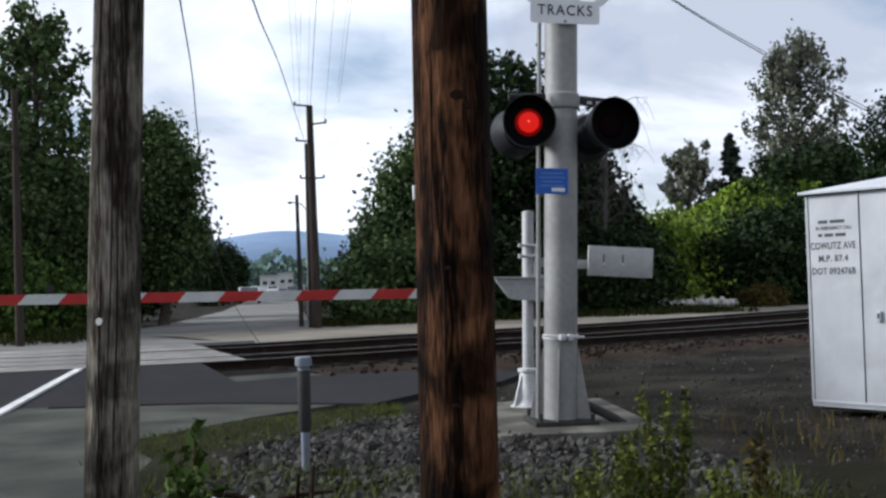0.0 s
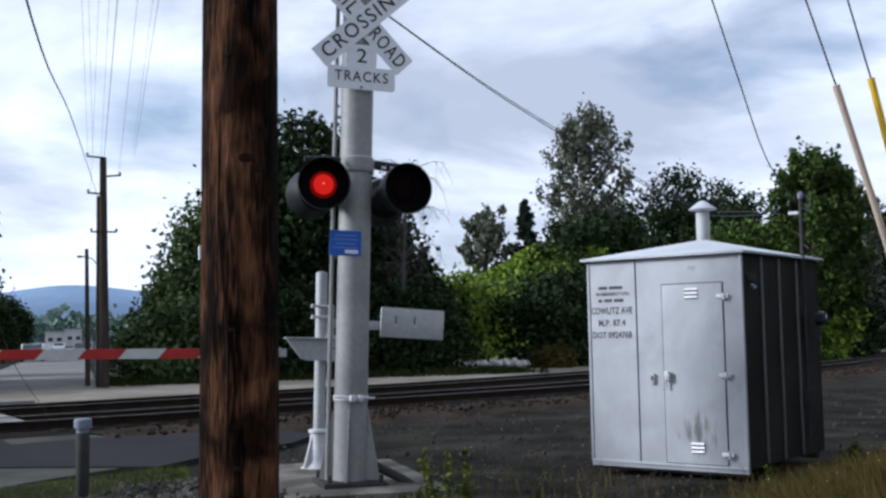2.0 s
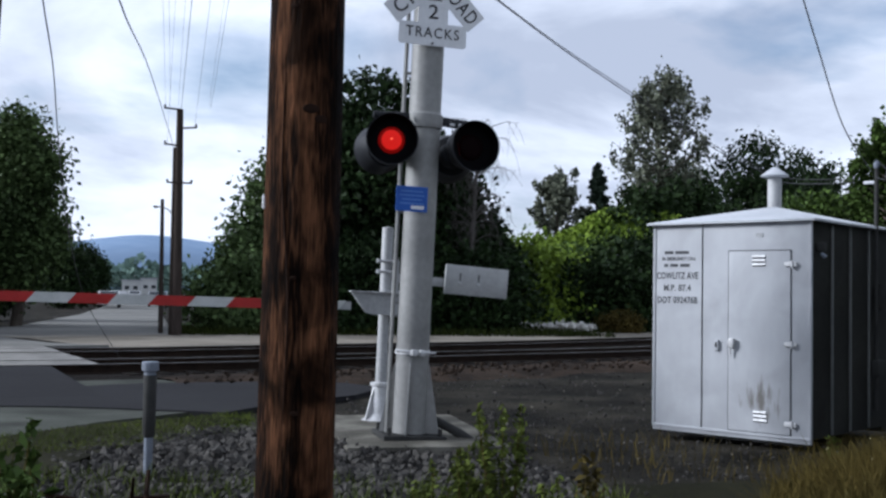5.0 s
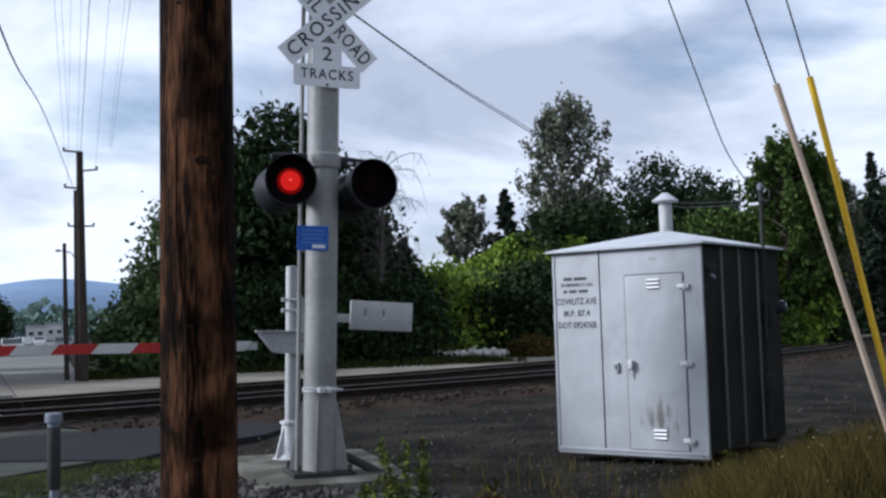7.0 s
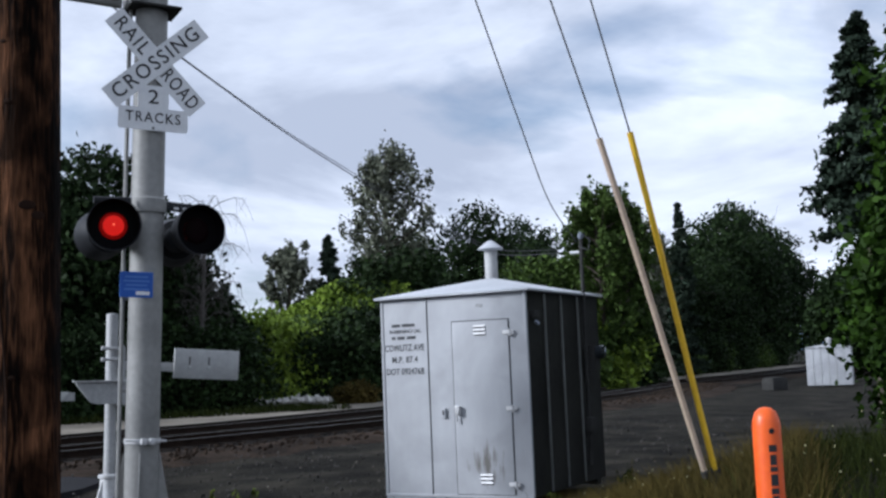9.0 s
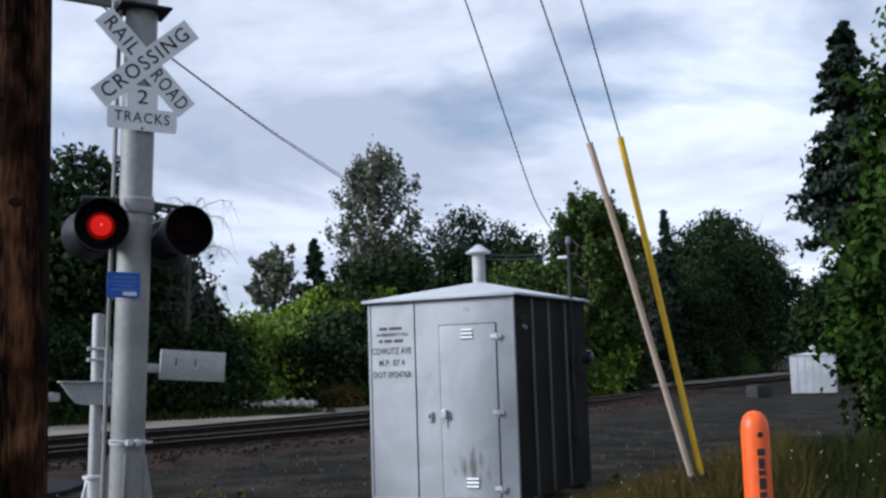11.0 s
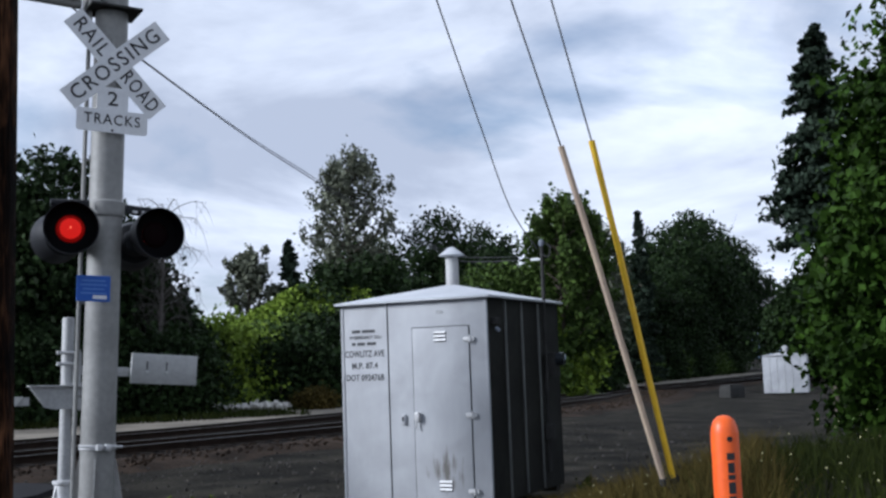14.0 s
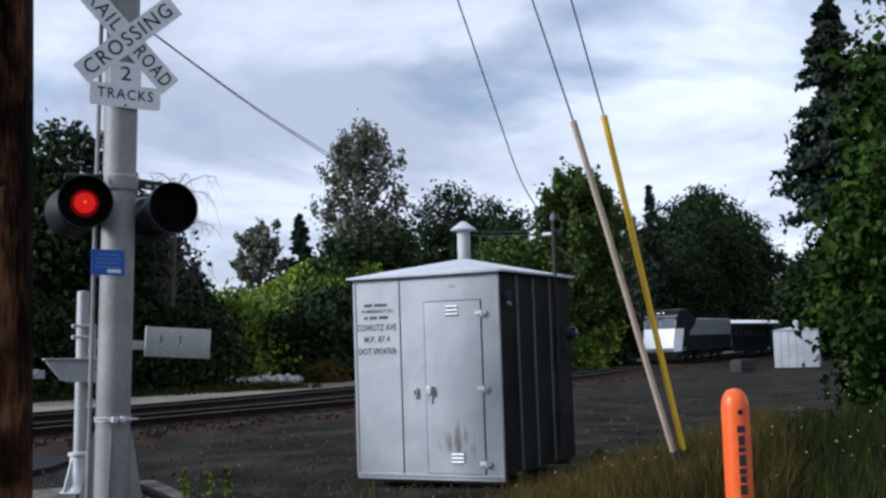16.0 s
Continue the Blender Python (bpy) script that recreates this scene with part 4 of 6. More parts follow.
    door = part("door", box((x1 - x0 - 0.016, 0.02, z1 - z0 - 0.016), ((x0 + x1) / 2, -0.004, (z0 + z1) / 2), bevel=0.004), M["house_door"], t, "flush silver steel door with brown grime round its lower vent")
    for zc, xc in ((z1 - 0.115, (x0 + x1) / 2 - 0.0), (z0 + 0.17, (x0 + x1) / 2 + 0.02)):
        for k in range(3):
            sl = prism([(-0.075, 0.0), (0.075, 0.0), (0.07, 0.024), (-0.07, 0.024)], 0.016, m=Matrix.Translation((xc, -0.03, zc + (k - 1) * 0.042)) @ pose(0, 0, 0, -24))
            part("vent_slat", sl, M["zinc"], door, "bright vent louvre")
            part("vent_slot", box((0.14, 0.004, 0.010), (xc, -0.0155, zc + (k - 1) * 0.042 - 0.008)), M["ink"], door)
    for z in (z1 - 0.15, (z0 + z1) / 2 - 0.02, z0 + 0.12):
        h = part("hinge", box((0.13, 0.014, 0.045), (x1 + 0.0, -0.024, z), bevel=0.004), M["zinc"], door)
        part("hinge_pin", rod((x1 + 0.02, -0.034, z - 0.04), (x1 + 0.02, -0.034, z + 0.04), 0.012, seg=8), M["zinc"], h)
    part("lock", box((0.06, 0.05, 0.10), (x0 + 0.06, -0.045, z0 + 0.93), bevel=0.014), M["zinc"], door, "bright padlock cover")
    part("lock_tail", tube([(x0 + 0.05, -0.05, z0 + 0.89), (x0 + 0.045, -0.05, z0 + 0.80)], 0.010, 8), M["zinc"], door)
    part("hasp", box((0.05, 0.03, 0.11), (x0 - 0.13, -0.016, z0 + 0.90), bevel=0.008), M["house"], t)
    part("hasp_hole", box((0.022, 0.004, 0.05), (x0 - 0.13, -0.033, z0 + 0.905)), M["ink"], t)
    part("maker_plate", box((0.08, 0.004, 0.04), ((x0 + x1) / 2 + 0.0, -0.002, H * 0.935)), M["grime"], t)
    # stencilled writing on the narrow panel
    cx = (-W + seam) / 2
    face = -0.0015
    words("stencil_text", "COWLITZ AVE", 0.105, M["stencil"], t, pose(cx, face, 1.745), 0.001, fit_width=0.52, bold=0.02, gap=1.05)
    words("stencil_text", "M.P. 87.4", 0.10, M["stencil"], t, pose(cx, face, 1.61), 0.001, fit_width=0.34, bold=0.02, gap=1.05)
    words("stencil_text", "DOT 092476B", 0.10, M["stencil"], t, pose(cx, face, 1.475), 0.001, fit_width=0.50, bold=0.02, gap=1.05)
    words("stencil_text", "IN EMERGENCY CALL", 0.055, M["stencil"], t, pose(cx + 0.02, face, 1.935), 0.001, fit_width=0.42, bold=0.02, gap=1.05)
    for z, ws in ((2.005, (0.11, 0.17)), (1.862, (0.05, 0.10, 0.12))):
        x = cx - (sum(ws) + 0.02 * len(ws)) / 2
        for w in ws:
            part("text_bar", box((w, 0.002, 0.034), (x + w / 2, face, z)), M["stencil"], t)
            x += w + 0.025
    # electric service on the side
    y = 1.62
    s = part("service_pipe", tube([(0.045, y, 0.28), (0.045, y, 2.2), (0.05, y, 3.02)], 0.023, 12), M["base_iron"], t, "grey service pipe with weatherhead")
    part("weatherhead", lathe([(0.026, 0.0), (0.036, 0.02), (0.034, 0.06), (0.016, 0.085), (0.0, 0.09)], 16, at=(0.05, y, 3.0)), M["pipe"], s)
    part("insulator", rod((-0.09, y - 0.02, 2.84), (0.02, y, 2.84), 0.018, seg=8), M["sign"], s)
    part("drip_loop", tube([(0.06, y, 3.08), (0.16, y + 0.02, 2.98), (0.14, y, 2.86), (0.04, y - 0.02, 2.9)], 0.008, 6), M["wire"], s)
    m = part("meter_box", box((0.10, 0.20, 0.30), (0.07, y + 0.18, 1.55), bevel=0.01), M["base_iron"], t, "dark meter box")
    part("meter", lathe([(0.0, 0.10), (0.075, 0.09), (0.08, 0.0)], 20, at=(0.12, y + 0.18, 1.62), turn=pose(0, 0, 0, 0, 90)), M["glass"], m)
    part("junction_box", box((0.09, 0.14, 0.18), (0.06, y, 0.75), bevel=0.01), M["base_iron"], t)
    part("side_lamp", box((0.08, 0.09, 0.08), (0.045, 0.14, 2.05), bevel=0.012), M["base_iron"], t)
    part("side_latch", rod((0.05, 0.12, 1.98), (0.09, 0.14, 1.94), 0.02, seg=8), M["pipe"], t)


signal_house()


# ---- poles ----
def pole_mesh(r0, r1, height, lean, seed, twist=0.0):
    """A round timber pole with flats, checks and a slight lean."""
    bm = bmesh.new()
    seg, rows = 40, 70
    rings = []
    for j in range(rows + 1):
        z = height * j / rows
        r = r0 + (r1 - r0) * j / rows
        ring = []
        for k in range(seg):
            a = math.tau * k / seg
            wob = 1 + 0.025 * noise.noise(Vector((math.cos(a) * 1.2, math.sin(a) * 1.2, z * 0.35 + seed))) + 0.018 * noise.noise(Vector((math.cos(a) * 5, math.sin(a) * 5, z * 0.25 + seed)))
            ring.append(bm.verts.new((r * wob * math.cos(a) + lean[0] * z, r * wob * math.sin(a) + lean[1] * z, z)))
        rings.append(ring)
    for lo, hi in zip(rings, rings[1:]):
        for k in range(seg):
            bm.faces.new((lo[k], lo[(k + 1) % seg], hi[(k + 1) % seg], hi[k]))
    bm.faces.new(rings[-1])
    return bm


def near_pole():
    t = thing("utility_pole", "reddish brown timber utility pole with dark knots and a crack", "utility pole", (-1.775, -5.08, -0.06))
    lean = (0.008, 0.0)
    part("pole", pole_mesh(0.199, 0.158, 16.6, lean, 4.0), M["pole_new"], t)

    def on(angle, z, out=0.0):
        a = radians(angle)
        r = 0.199 - 0.034 * z / 13.8 + out
        return Vector((r * math.cos(a) + lean[0] * z, r * math.sin(a), z))

    crack = [on(-122 + 9 * math.sin(z * 1.7) + 3 * math.sin(z * 5.1), z, -0.001) for z in np.arange(0.9, 2.72, 0.08)]
    part("crack", tube(crack, [0.0015 + 0.0045 * math.sin(math.pi * i / (len(crack) - 1)) for i in range(len(crack))], 6), M["knot"], t, "long drying crack")
    for ang, z, w in ((-118, 2.99, 0.024), (-88, 2.47, 0.045), (-72, 2.42, 0.04), (-108, 1.62, 0.02), (-100, 0.95, 0.022), (-125, 3.3, 0.018)):
        p = on(ang, z)
        n = Vector((math.cos(radians(ang)), math.sin(radians(ang)), 0))
        k = lathe([(w, -0.012), (w * 0.85, 0.001), (w * 0.4, 0.004), (0.0, 0.003)], 14, turn=n.to_track_quat("Z", "Y").to_matrix().to_4x4() @ Matrix.Diagonal((1, 0.62, 1, 1)), at=p)
        part("knot", k, M["knot"], t)
    p = on(178, 2.01, 0.002)
    part("tag", box((0.012, 0.035, 0.07), p, bevel=0.003), M["sign"], t, "small white tag")


def left_pole():
    t = thing("utility_pole", "old grey-brown timber pole with deep vertical checks", "utility pole", (-3.80, -2.96, -0.06))
    lean = (0.036, 0.002)
    part("pole", pole_mesh(0.176, 0.145, 9.5, lean, 9.0), M["pole_old"], t)
    for ang, z0, z1 in ((-112, 0.2, 2.0), (-92, 0.6, 3.6), (-78, 0.1, 2.7), (-65, 1.6, 4.2), (-124, 1.8, 4.4), (-100, 2.3, 4.6)):
        pts = []
        for z in np.arange(z0, z1, 0.1):
            a = radians(ang + 2.5 * math.sin(z * 3 + ang))
            r = 0.176 - 0.031 * z / 9.5
            pts.append((r * math.cos(a) + lean[0] * z, r * math.sin(a) + lean[1] * z, z))
        part("check", tube(pts, [0.001 + 0.005 * math.sin(math.pi * i / (len(pts) - 1)) for i in range(len(pts))], 6), M["knot"], t)
    z = 1.36
    part("tag", rod((lean[0] * z - 0.065, -0.168, z), (lean[0] * z - 0.07, -0.178, z), 0.024, seg=14), M["litter"], t, "pale round pole tag")


def far_pole(at, height, arms, lean, r=0.15):
    t = thing("utility_pole", "tall weathered utility pole with crossarms beside the street" if arms else "plain thin timber pole beside the street", "utility pole", at, group="street poles")
    part("pole", tube([(lean * z, 0, z) for z in np.linspace(-0.1, height, 6)], [r, r * 0.95, r * 0.9, r * 0.82, r * 0.75, r * 0.68], 14), M["pole_far"], t)
    for z, x0, x1, tilt in arms:
        arm = part("crossarm", box((x1 - x0, 0.06, 0.055), ((x0 + x1) / 2, 0, 0), bevel=0.008), M["pole_far"], t, "", pose(lean * z, -0.12, z, 0, tilt, 0))
        for x in (x0, x1):
            if abs(x) > 0.1:
                part("insulator", lathe([(0.02, 0.0), (0.04, 0.02), (0.04, 0.07), (0.0, 0.09)], 10, at=(x * 0.95, 0, 0.03)), M["wire"], arm)


near_pole()
left_pole()
far_pole((-1.66, 27.0, 0), 7.5, ((7.47, -0.52, 0.0, 4), (6.85, 0.0, 0.56, -6), (6.28, -0.50, 0.0, 4), (5.05, -0.40, 0.42, 0)), -0.010, 0.16)
far_pole((-1.83, 27.6, 0), 6.3, (), -0.004, 0.10)
far_pole((-2.15, 29.5, 0), 4.7, (), -0.012, 0.09)
far_pole((-10.05, 22.0, 0), 7.2, ((5.6, -0.35, 0.35, 0),), -0.004, 0.12)


def street_lamp():
    t = thing("street_lamp", "grey street lamp with a curved bracket arm beside the street", "street lamp", (-1.6, 44.0, 0))
    part("pole", rod((0, 0, 0), (0, 0, 5.2), 0.08, 0.05, 12), M["galv"], t)
    part("arm", tube([(0, 0, 5.1), (-0.25, 0, 5.4), (-0.7, 0, 5.5)], 0.03, 8), M["galv"], t)
    part("lamp_head", lathe([(0.0, -0.08), (0.11, -0.03), (0.14, 0.04), (0.0, 0.07)], 14, at=(-0.8, 0, 5.48)), M["galv"], t)


street_lamp()


# ---- wires ----
def wire(points, r=0.012, label="thin dark overhead wire", sag=0.0, name="overhead_wire"):
    pts = [Vector(p) for p in points]
    if len(pts) == 2:
        a, b = pts
        pts = [a.lerp(b, u) - Vector((0, 0, sag * 4 * u * (1 - u))) for u in np.linspace(0, 1, 17)]
    else:
        out = []
        for i in range(len(pts) - 1):
            p0, p1, p2, p3 = pts[max(i - 1, 0)], pts[i], pts[i + 1], pts[min(i + 2, len(pts) - 1)]
            for u in np.linspace(0, 1, 7)[:-1]:
                out.append(0.5 * (2 * p1 + (p2 - p0) * u + (2 * p0 - 5 * p1 + 4 * p2 - p3) * u**2 + (3 * p1 - p0 - 3 * p2 + p3) * u**3))
        pts = out + [pts[-1]]
    return solid(name, tube(pts, r, 6), M["wire"], label, "wire", group="overhead wires")


def beyond(a, b, k):
    a, b = Vector(a), Vector(b)
    return a + (a - b) * k


for near, far, r in (((-2.49, 9.72, 7.9), (-2.20, 26.9, 7.5), 0.0035), ((-2.37, 9.69, 7.9), (-2.05, 26.9, 7.5), 0.0035), ((-2.18, 9.65, 7.9), (-2.12, 26.9, 6.3), 0.003),
                     ((-2.00, 9.60, 7.9), (-1.80, 26.9, 7.5), 0.0035), ((-1.85, 9.56, 7.9), (-1.70, 26.9, 7.5), 0.0075), ((-1.50, 9.48, 7.9), (-1.25, 26.9, 6.9), 0.004),
                     ((-1.23, 9.41, 7.9), (-0.80, 27.1, 7.7), 0.003), ((-1.13, 9.39, 7.9), (-0.74, 27.1, 7.6), 0.0045)):
    wire([beyond(near, far, 1.6), near, far], r, "thin overhead wire strung along the street")
wire([(-2.95, -8.0, 3.5), (-2.84, -0.67, 4.04), (-2.6, 9.33, 5.27), (-1.9, 26.9, 6.2)], 0.008)
wire([(-3.32, -4.2, 5.3), (-3.37, -2.6, 4.25), (-3.385, -1.7, 3.80), (-3.54, 1.3, 3.76), (-3.71, 4.29, 3.43), (-3.85, 8.29, 2.53), (-3.68, 11.31, 1.26), (-3.08, 12.33, 0.17)], 0.007, "slack fallen cable hanging down to the rails")
wire([(-0.22, 0.16, 5.29), (1.34, 0.14, 4.26), (2.38, 0.48, 3.81), (3.75, 0.81, 3.22), (4.33, 0.96, 3.05), (4.79, 0.98, 2.89), (5.3, 0.40, 2.86)], 0.0055, "black service drop slung from the mast to the signal house")
wire([(-0.22, 0.18, 5.31), (1.34, 0.17, 4.29), (2.38, 0.50, 3.85), (3.75, 0.84, 3.27), (4.33, 1.0, 3.10), (4.79, 1.0, 2.95), (5.3, 0.41, 2.90)], 0.0045, "black service drop slung from the mast to the signal house")
wire([(-0.3, -5.7, 6.1), (2.76, -2.3, 4.55), (3.78, -1.17, 4.03), (4.83, -0.07, 3.42), (5.42, 0.25, 2.98)], 0.0075, "twisted black service cable running to the weatherhead")


def guy_wire(base, top, pole_z, guard, colour):
    b, p = Vector(base), Vector(top)
    d = (p - b).normalized()
    t = thing("guy_wire", "anchored guy wire with a " + colour + " plastic guard", "guy wire", group="guy wires")
    end = Vector((-1.70, -5.08, pole_z))
    part("strand", tube([b, b.lerp(p, 0.5), p, p.lerp(end, 0.3), p.lerp(end, 0.6), end], 0.006, 6), M["wire"], t)
    part("guard", tube([b + d * 0.04, b.lerp(p, 0.3), b.lerp(p, 0.7) + Vector((0.006, 0, 0)), p], [0.021, 0.021, 0.021, 0.022], 12), guard, t, colour + " plastic guard tube")
    part("clip", lathe([(0.02, 0.0), (0.03, 0.01), (0.03, 0.05), (0.02, 0.06)], 12, at=b + d * 0.0, turn=d.to_track_quat("Z", "Y").to_matrix().to_4x4()), M["base_iron"], t)


guy_wire((2.73, -5.08, 0.70), (2.057, -5.208, 3.03), 16.0, M["yellow"], "yellow")
guy_wire((2.66, -5.06, 0.70), (1.838, -5.16, 2.985), 12.8, M["tan"], "faded tan")
anchor = thing("guy_anchor", "rusty guy anchor eye in the grass", "anchor", (2.75, -5.08, 0.62))
part("rod", rod((0, 0, -0.3), (-0.03, 0, 0.08), 0.018, seg=10), M["base_iron"], anchor)
part("eye", tube([(0.05 * math.cos(a) - 0.03, 0, 0.1 + 0.05 * math.sin(a)) for a in np.linspace(0, math.tau, 13)], 0.012, 6), M["base_iron"], anchor)


def marker_post():
    z = land(1.08, -7.3)
    t = thing("marker_post", "bright orange plastic buried-cable marker post in the grass", "marker post", (1.08, -7.3, z - 0.1))
    h = 1.345 - z
    part("tube", lathe([(0.062, 0.0), (0.062, h - 0.03), (0.058, h), (0.047, h + 0.03), (0.027, h + 0.048), (0.0, h + 0.054)], 28), M["orange"], t, "orange plastic tube with domed top")
    th = radians(24)
    face = lambda r, z: (-math.sin(th) * r, -math.cos(th) * r, z)
    turn = pose(0, 0, 0, 0, 0, -24)
    for z, w, tall in ((0.125, 0.036, 0.030), (0.175, 0.030, 0.045), (0.215, 0.034, 0.022), (0.262, 0.032, 0.050), (0.310, 0.034, 0.026), (0.345, 0.030, 0.030), (0.392, 0.034, 0.044), (0.435, 0.032, 0.024)):
        part("text_bar", box((w, 0.004, tall), face(0.0605, h - z), turn), M["ink"], t)
    part("round_mark", lathe([(0.0, 0.004), (0.02, 0.004), (0.02, 0.0)], 16, at=face(0.0615, h - 0.52), turn=turn @ pose(0, 0, 0, 90)), M["ink"], t)
    part("dent", lathe([(0.0, 0.004), (0.012, 0.003), (0.014, 0.0)], 12, at=face(0.060, h - 0.05), turn=turn @ pose(0, 0, 0, 90)), M["black"], t)


marker_post()


def iron_post():
    t = thing("pipe_post", "short blue-grey pipe post with a cap in crushed rock", "post", (-2.49, -1.64, -0.05))
    part("pipe", lathe([(0.034, 0.0), (0.034, 0.55), (0.045, 0.56), (0.047, 0.93)], 18), M["pipe"], t)
    part("sleeve", lathe([(0.040, 0.38), (0.050, 0.40), (0.052, 0.86), (0.040, 0.88)], 18), M["base_iron"], t, "dark worn sleeve")
    part("cap", lathe([(0.046, 0.90), (0.066, 0.905), (0.066, 0.965), (0.058, 0.975), (0.0, 0.978)], 20), M["pipe"], t)


iron_post()


def small_shed():
    t = thing("equipment_cabinet", "small pale steel equipment cabinet beside the tracks", "cabinet", (47.1, 37.0, land(47.1, 37.0)), turn=-50)
    part("body", box((2.5, 2.6, 2.2), (1.25, 1.3, 1.12), bevel=0.02), M["house"], t)
    part("roof", prism([(-0.07, 2.22), (2.57, 2.22), (1.25, 2.42)], 2.75, m=Matrix.Translation((0, -0.07, 0))), M["roof"], t)
    for x in (0.4, 0.82, 1.25, 1.67, 2.1):
        part("seam", box((0.03, 0.02, 2.1), (x, -0.008, 1.13)), M["alum"], t)
    part("vent", lathe([(0.14, 2.36), (0.14, 2.66), (0.21, 2.68), (0.0, 2.83)], 14, at=(1.25, 1.3, 0)), M["alum"], t)


small_shed()
blk = thing("concrete_block", "dark grey concrete block beside the tracks", "concrete block", (38.85, 31.1, land(38.85, 31.1)))
part("block", box((1.0, 0.8, 0.56), (-0.1, 0, 0.25), bevel=0.03), M["base_iron"], blk)
part("lid", box((0.86, 0.66, 0.09), (-0.1, 0, 0.565), bevel=0.02), M["base_iron"], blk)


# ---- the train ----
TRAIN_16 = nearest_s(54.2, 55.3)
SPEED = 33.0


def drawn_in(bm):
    """Narrows a prism towards the nose."""
    for v in bm.verts:
        v.co.y *= 0.80 + 0.20 * smooth(-0.3, 1.9, v.co.x)
    return bm


def locomotive():
    """Local: x backwards along the train from the nose at 0, z up from the rail head."""
    t = thing("locomotive", "white-nosed cab car locomotive with black roof leading the train", "locomotive")
    side = [(0.35, 0.9), (0.0, 1.15), (0.02, 2.0), (0.35, 2.55), (0.75, 3.55), (1.15, 4.0), (3.0, 4.12), (5.4, 3.35), (17.0, 3.35), (17.0, 0.9)]
    part("body", drawn_in(prism(side, 2.9, m=Matrix.Translation((0, -1.45, 0)))), M["train_silver"], t, "grey side and dark roof")
    nose = [(0.05, 0.85), (-0.22, 1.12), (-0.16, 1.45), (0.02, 2.0), (0.30, 2.6), (1.9, 2.6), (1.2, 0.85)]
    part("nose", drawn_in(prism(nose, 2.94, m=Matrix.Translation((0, -1.47, 0)))), M["train_white"], t, "white nose")
    part("pilot", box((0.9, 2.6, 0.6), (0.5, 0, 0.55), bevel=0.08), M["train_under"], t, "dark pilot")
    part("cab_roof", drawn_in(prism([(0.72, 3.5), (1.12, 4.03), (3.0, 4.16), (5.5, 3.39), (5.3, 3.0), (3.6, 2.4), (2.6, 1.2), (1.5, 1.2), (1.9, 2.62), (0.40, 2.62)], 2.96, m=Matrix.Translation((0, -1.48, 0)))), M["train_dark"], t, "black cab and brow")
    for y in (-0.60, 0.60):
        part("windshield", prism([(0.325, 2.62), (0.70, 3.42), (0.74, 3.42), (0.40, 2.62)], 1.08, m=Matrix.Translation((-0.03, y - 0.54, 0))), M["windshield"], t, "slanted windshield pane")
        part("headlight", lathe([(0.0, -0.02), (0.13, 0.0), (0.13, 0.06)], 16, at=(0.96, y * 0.35, 3.72), turn=pose(0, 0, 0, 0, 90)), M["head_light"], t, "lit headlight")
        part("ditch_light", lathe([(0.0, -0.02), (0.10, 0.0), (0.10, 0.06)], 16, at=(0.0, y * 1.4, 1.75), turn=pose(0, 0, 0, 0, 90)), M["windshield"], t)
    for y in (-1.478, 1.478):
        part("cab_window", box((0.9, 0.02, 0.6), (2.3, y, 3.05)), M["glass"], t)
        part("side_band", box((13.6, 0.012, 1.15), (9.9, y * 0.987, 1.5)), M["train_dark"], t, "dark lower side band")
    part("roof_panel", box((11.4, 2.7, 0.05), (11.3, 0, 3.38)), M["train_white"], t)
    for x in (3.6, 13.6):
        tr = part("truck", box((3.4, 2.2, 0.45), (x, 0, 0.62), bevel=0.05), M["train_under"], t, "wheel truck")
        for dx in (-1.2, 1.2):
            for y in (-0.75, 0.75):
                part("wheel", rod((x + dx, y - 0.07, 0.46), (x + dx, y + 0.07, 0.46), 0.46, seg=20), M["rail_side"], tr)
    part("fuel_tank", box((4.0, 2.3, 0.7), (8.6, 0, 0.72), bevel=0.08), M["train_under"], t)
    return t


def coach():
    t = thing("passenger_car", "low silver-roofed passenger car with dark window band", "passenger car", group="train cars")
    sec = [(-1.42, 0.75), (1.42, 0.75), (1.46, 1.6), (1.44, 2.6), (1.25, 3.1), (0.8, 3.32), (0.0, 3.38), (-0.8, 3.32), (-1.25, 3.1), (-1.44, 2.6), (-1.46, 1.6)]
    # the unlit side's shade is put into the dark body colour
    part("body", prism(sec, 12.9, m=pose(0, 0, 0, 0, 0, -90)), M["train_dark"], t, "dark side with its shade put into the colour")
    part("roof", prism([(-1.3, 3.07), (1.3, 3.07), (0.82, 3.36), (0.0, 3.42), (-0.82, 3.36)], 12.9, m=pose(0, 0, 0, 0, 0, -90)), M["train_white"], t, "white roof")
    for y in (-1.455, 1.455):
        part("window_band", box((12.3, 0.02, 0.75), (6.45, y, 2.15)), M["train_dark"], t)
        for k in range(7):
            part("window", box((1.15, 0.02, 0.58), (1.15 + k * 1.75, y * 1.008, 2.15)), M["glass"], t)
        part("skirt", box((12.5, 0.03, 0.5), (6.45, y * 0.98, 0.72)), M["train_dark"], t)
    part("gangway", box((0.5, 2.1, 2.3), (13.1, 0, 1.95)), M["train_under"], t)
    for y in (-0.75, 0.75):
        part("wheel", rod((13.1, y - 0.07, 0.40), (13.1, y + 0.07, 0.40), 0.40, seg=18), M["rail_side"], t)
    return t


LOCO = locomotive()
COACHES = [coach()]
for _ in range(7):
    COACHES.append(copy_thing(COACHES[0], Matrix()))


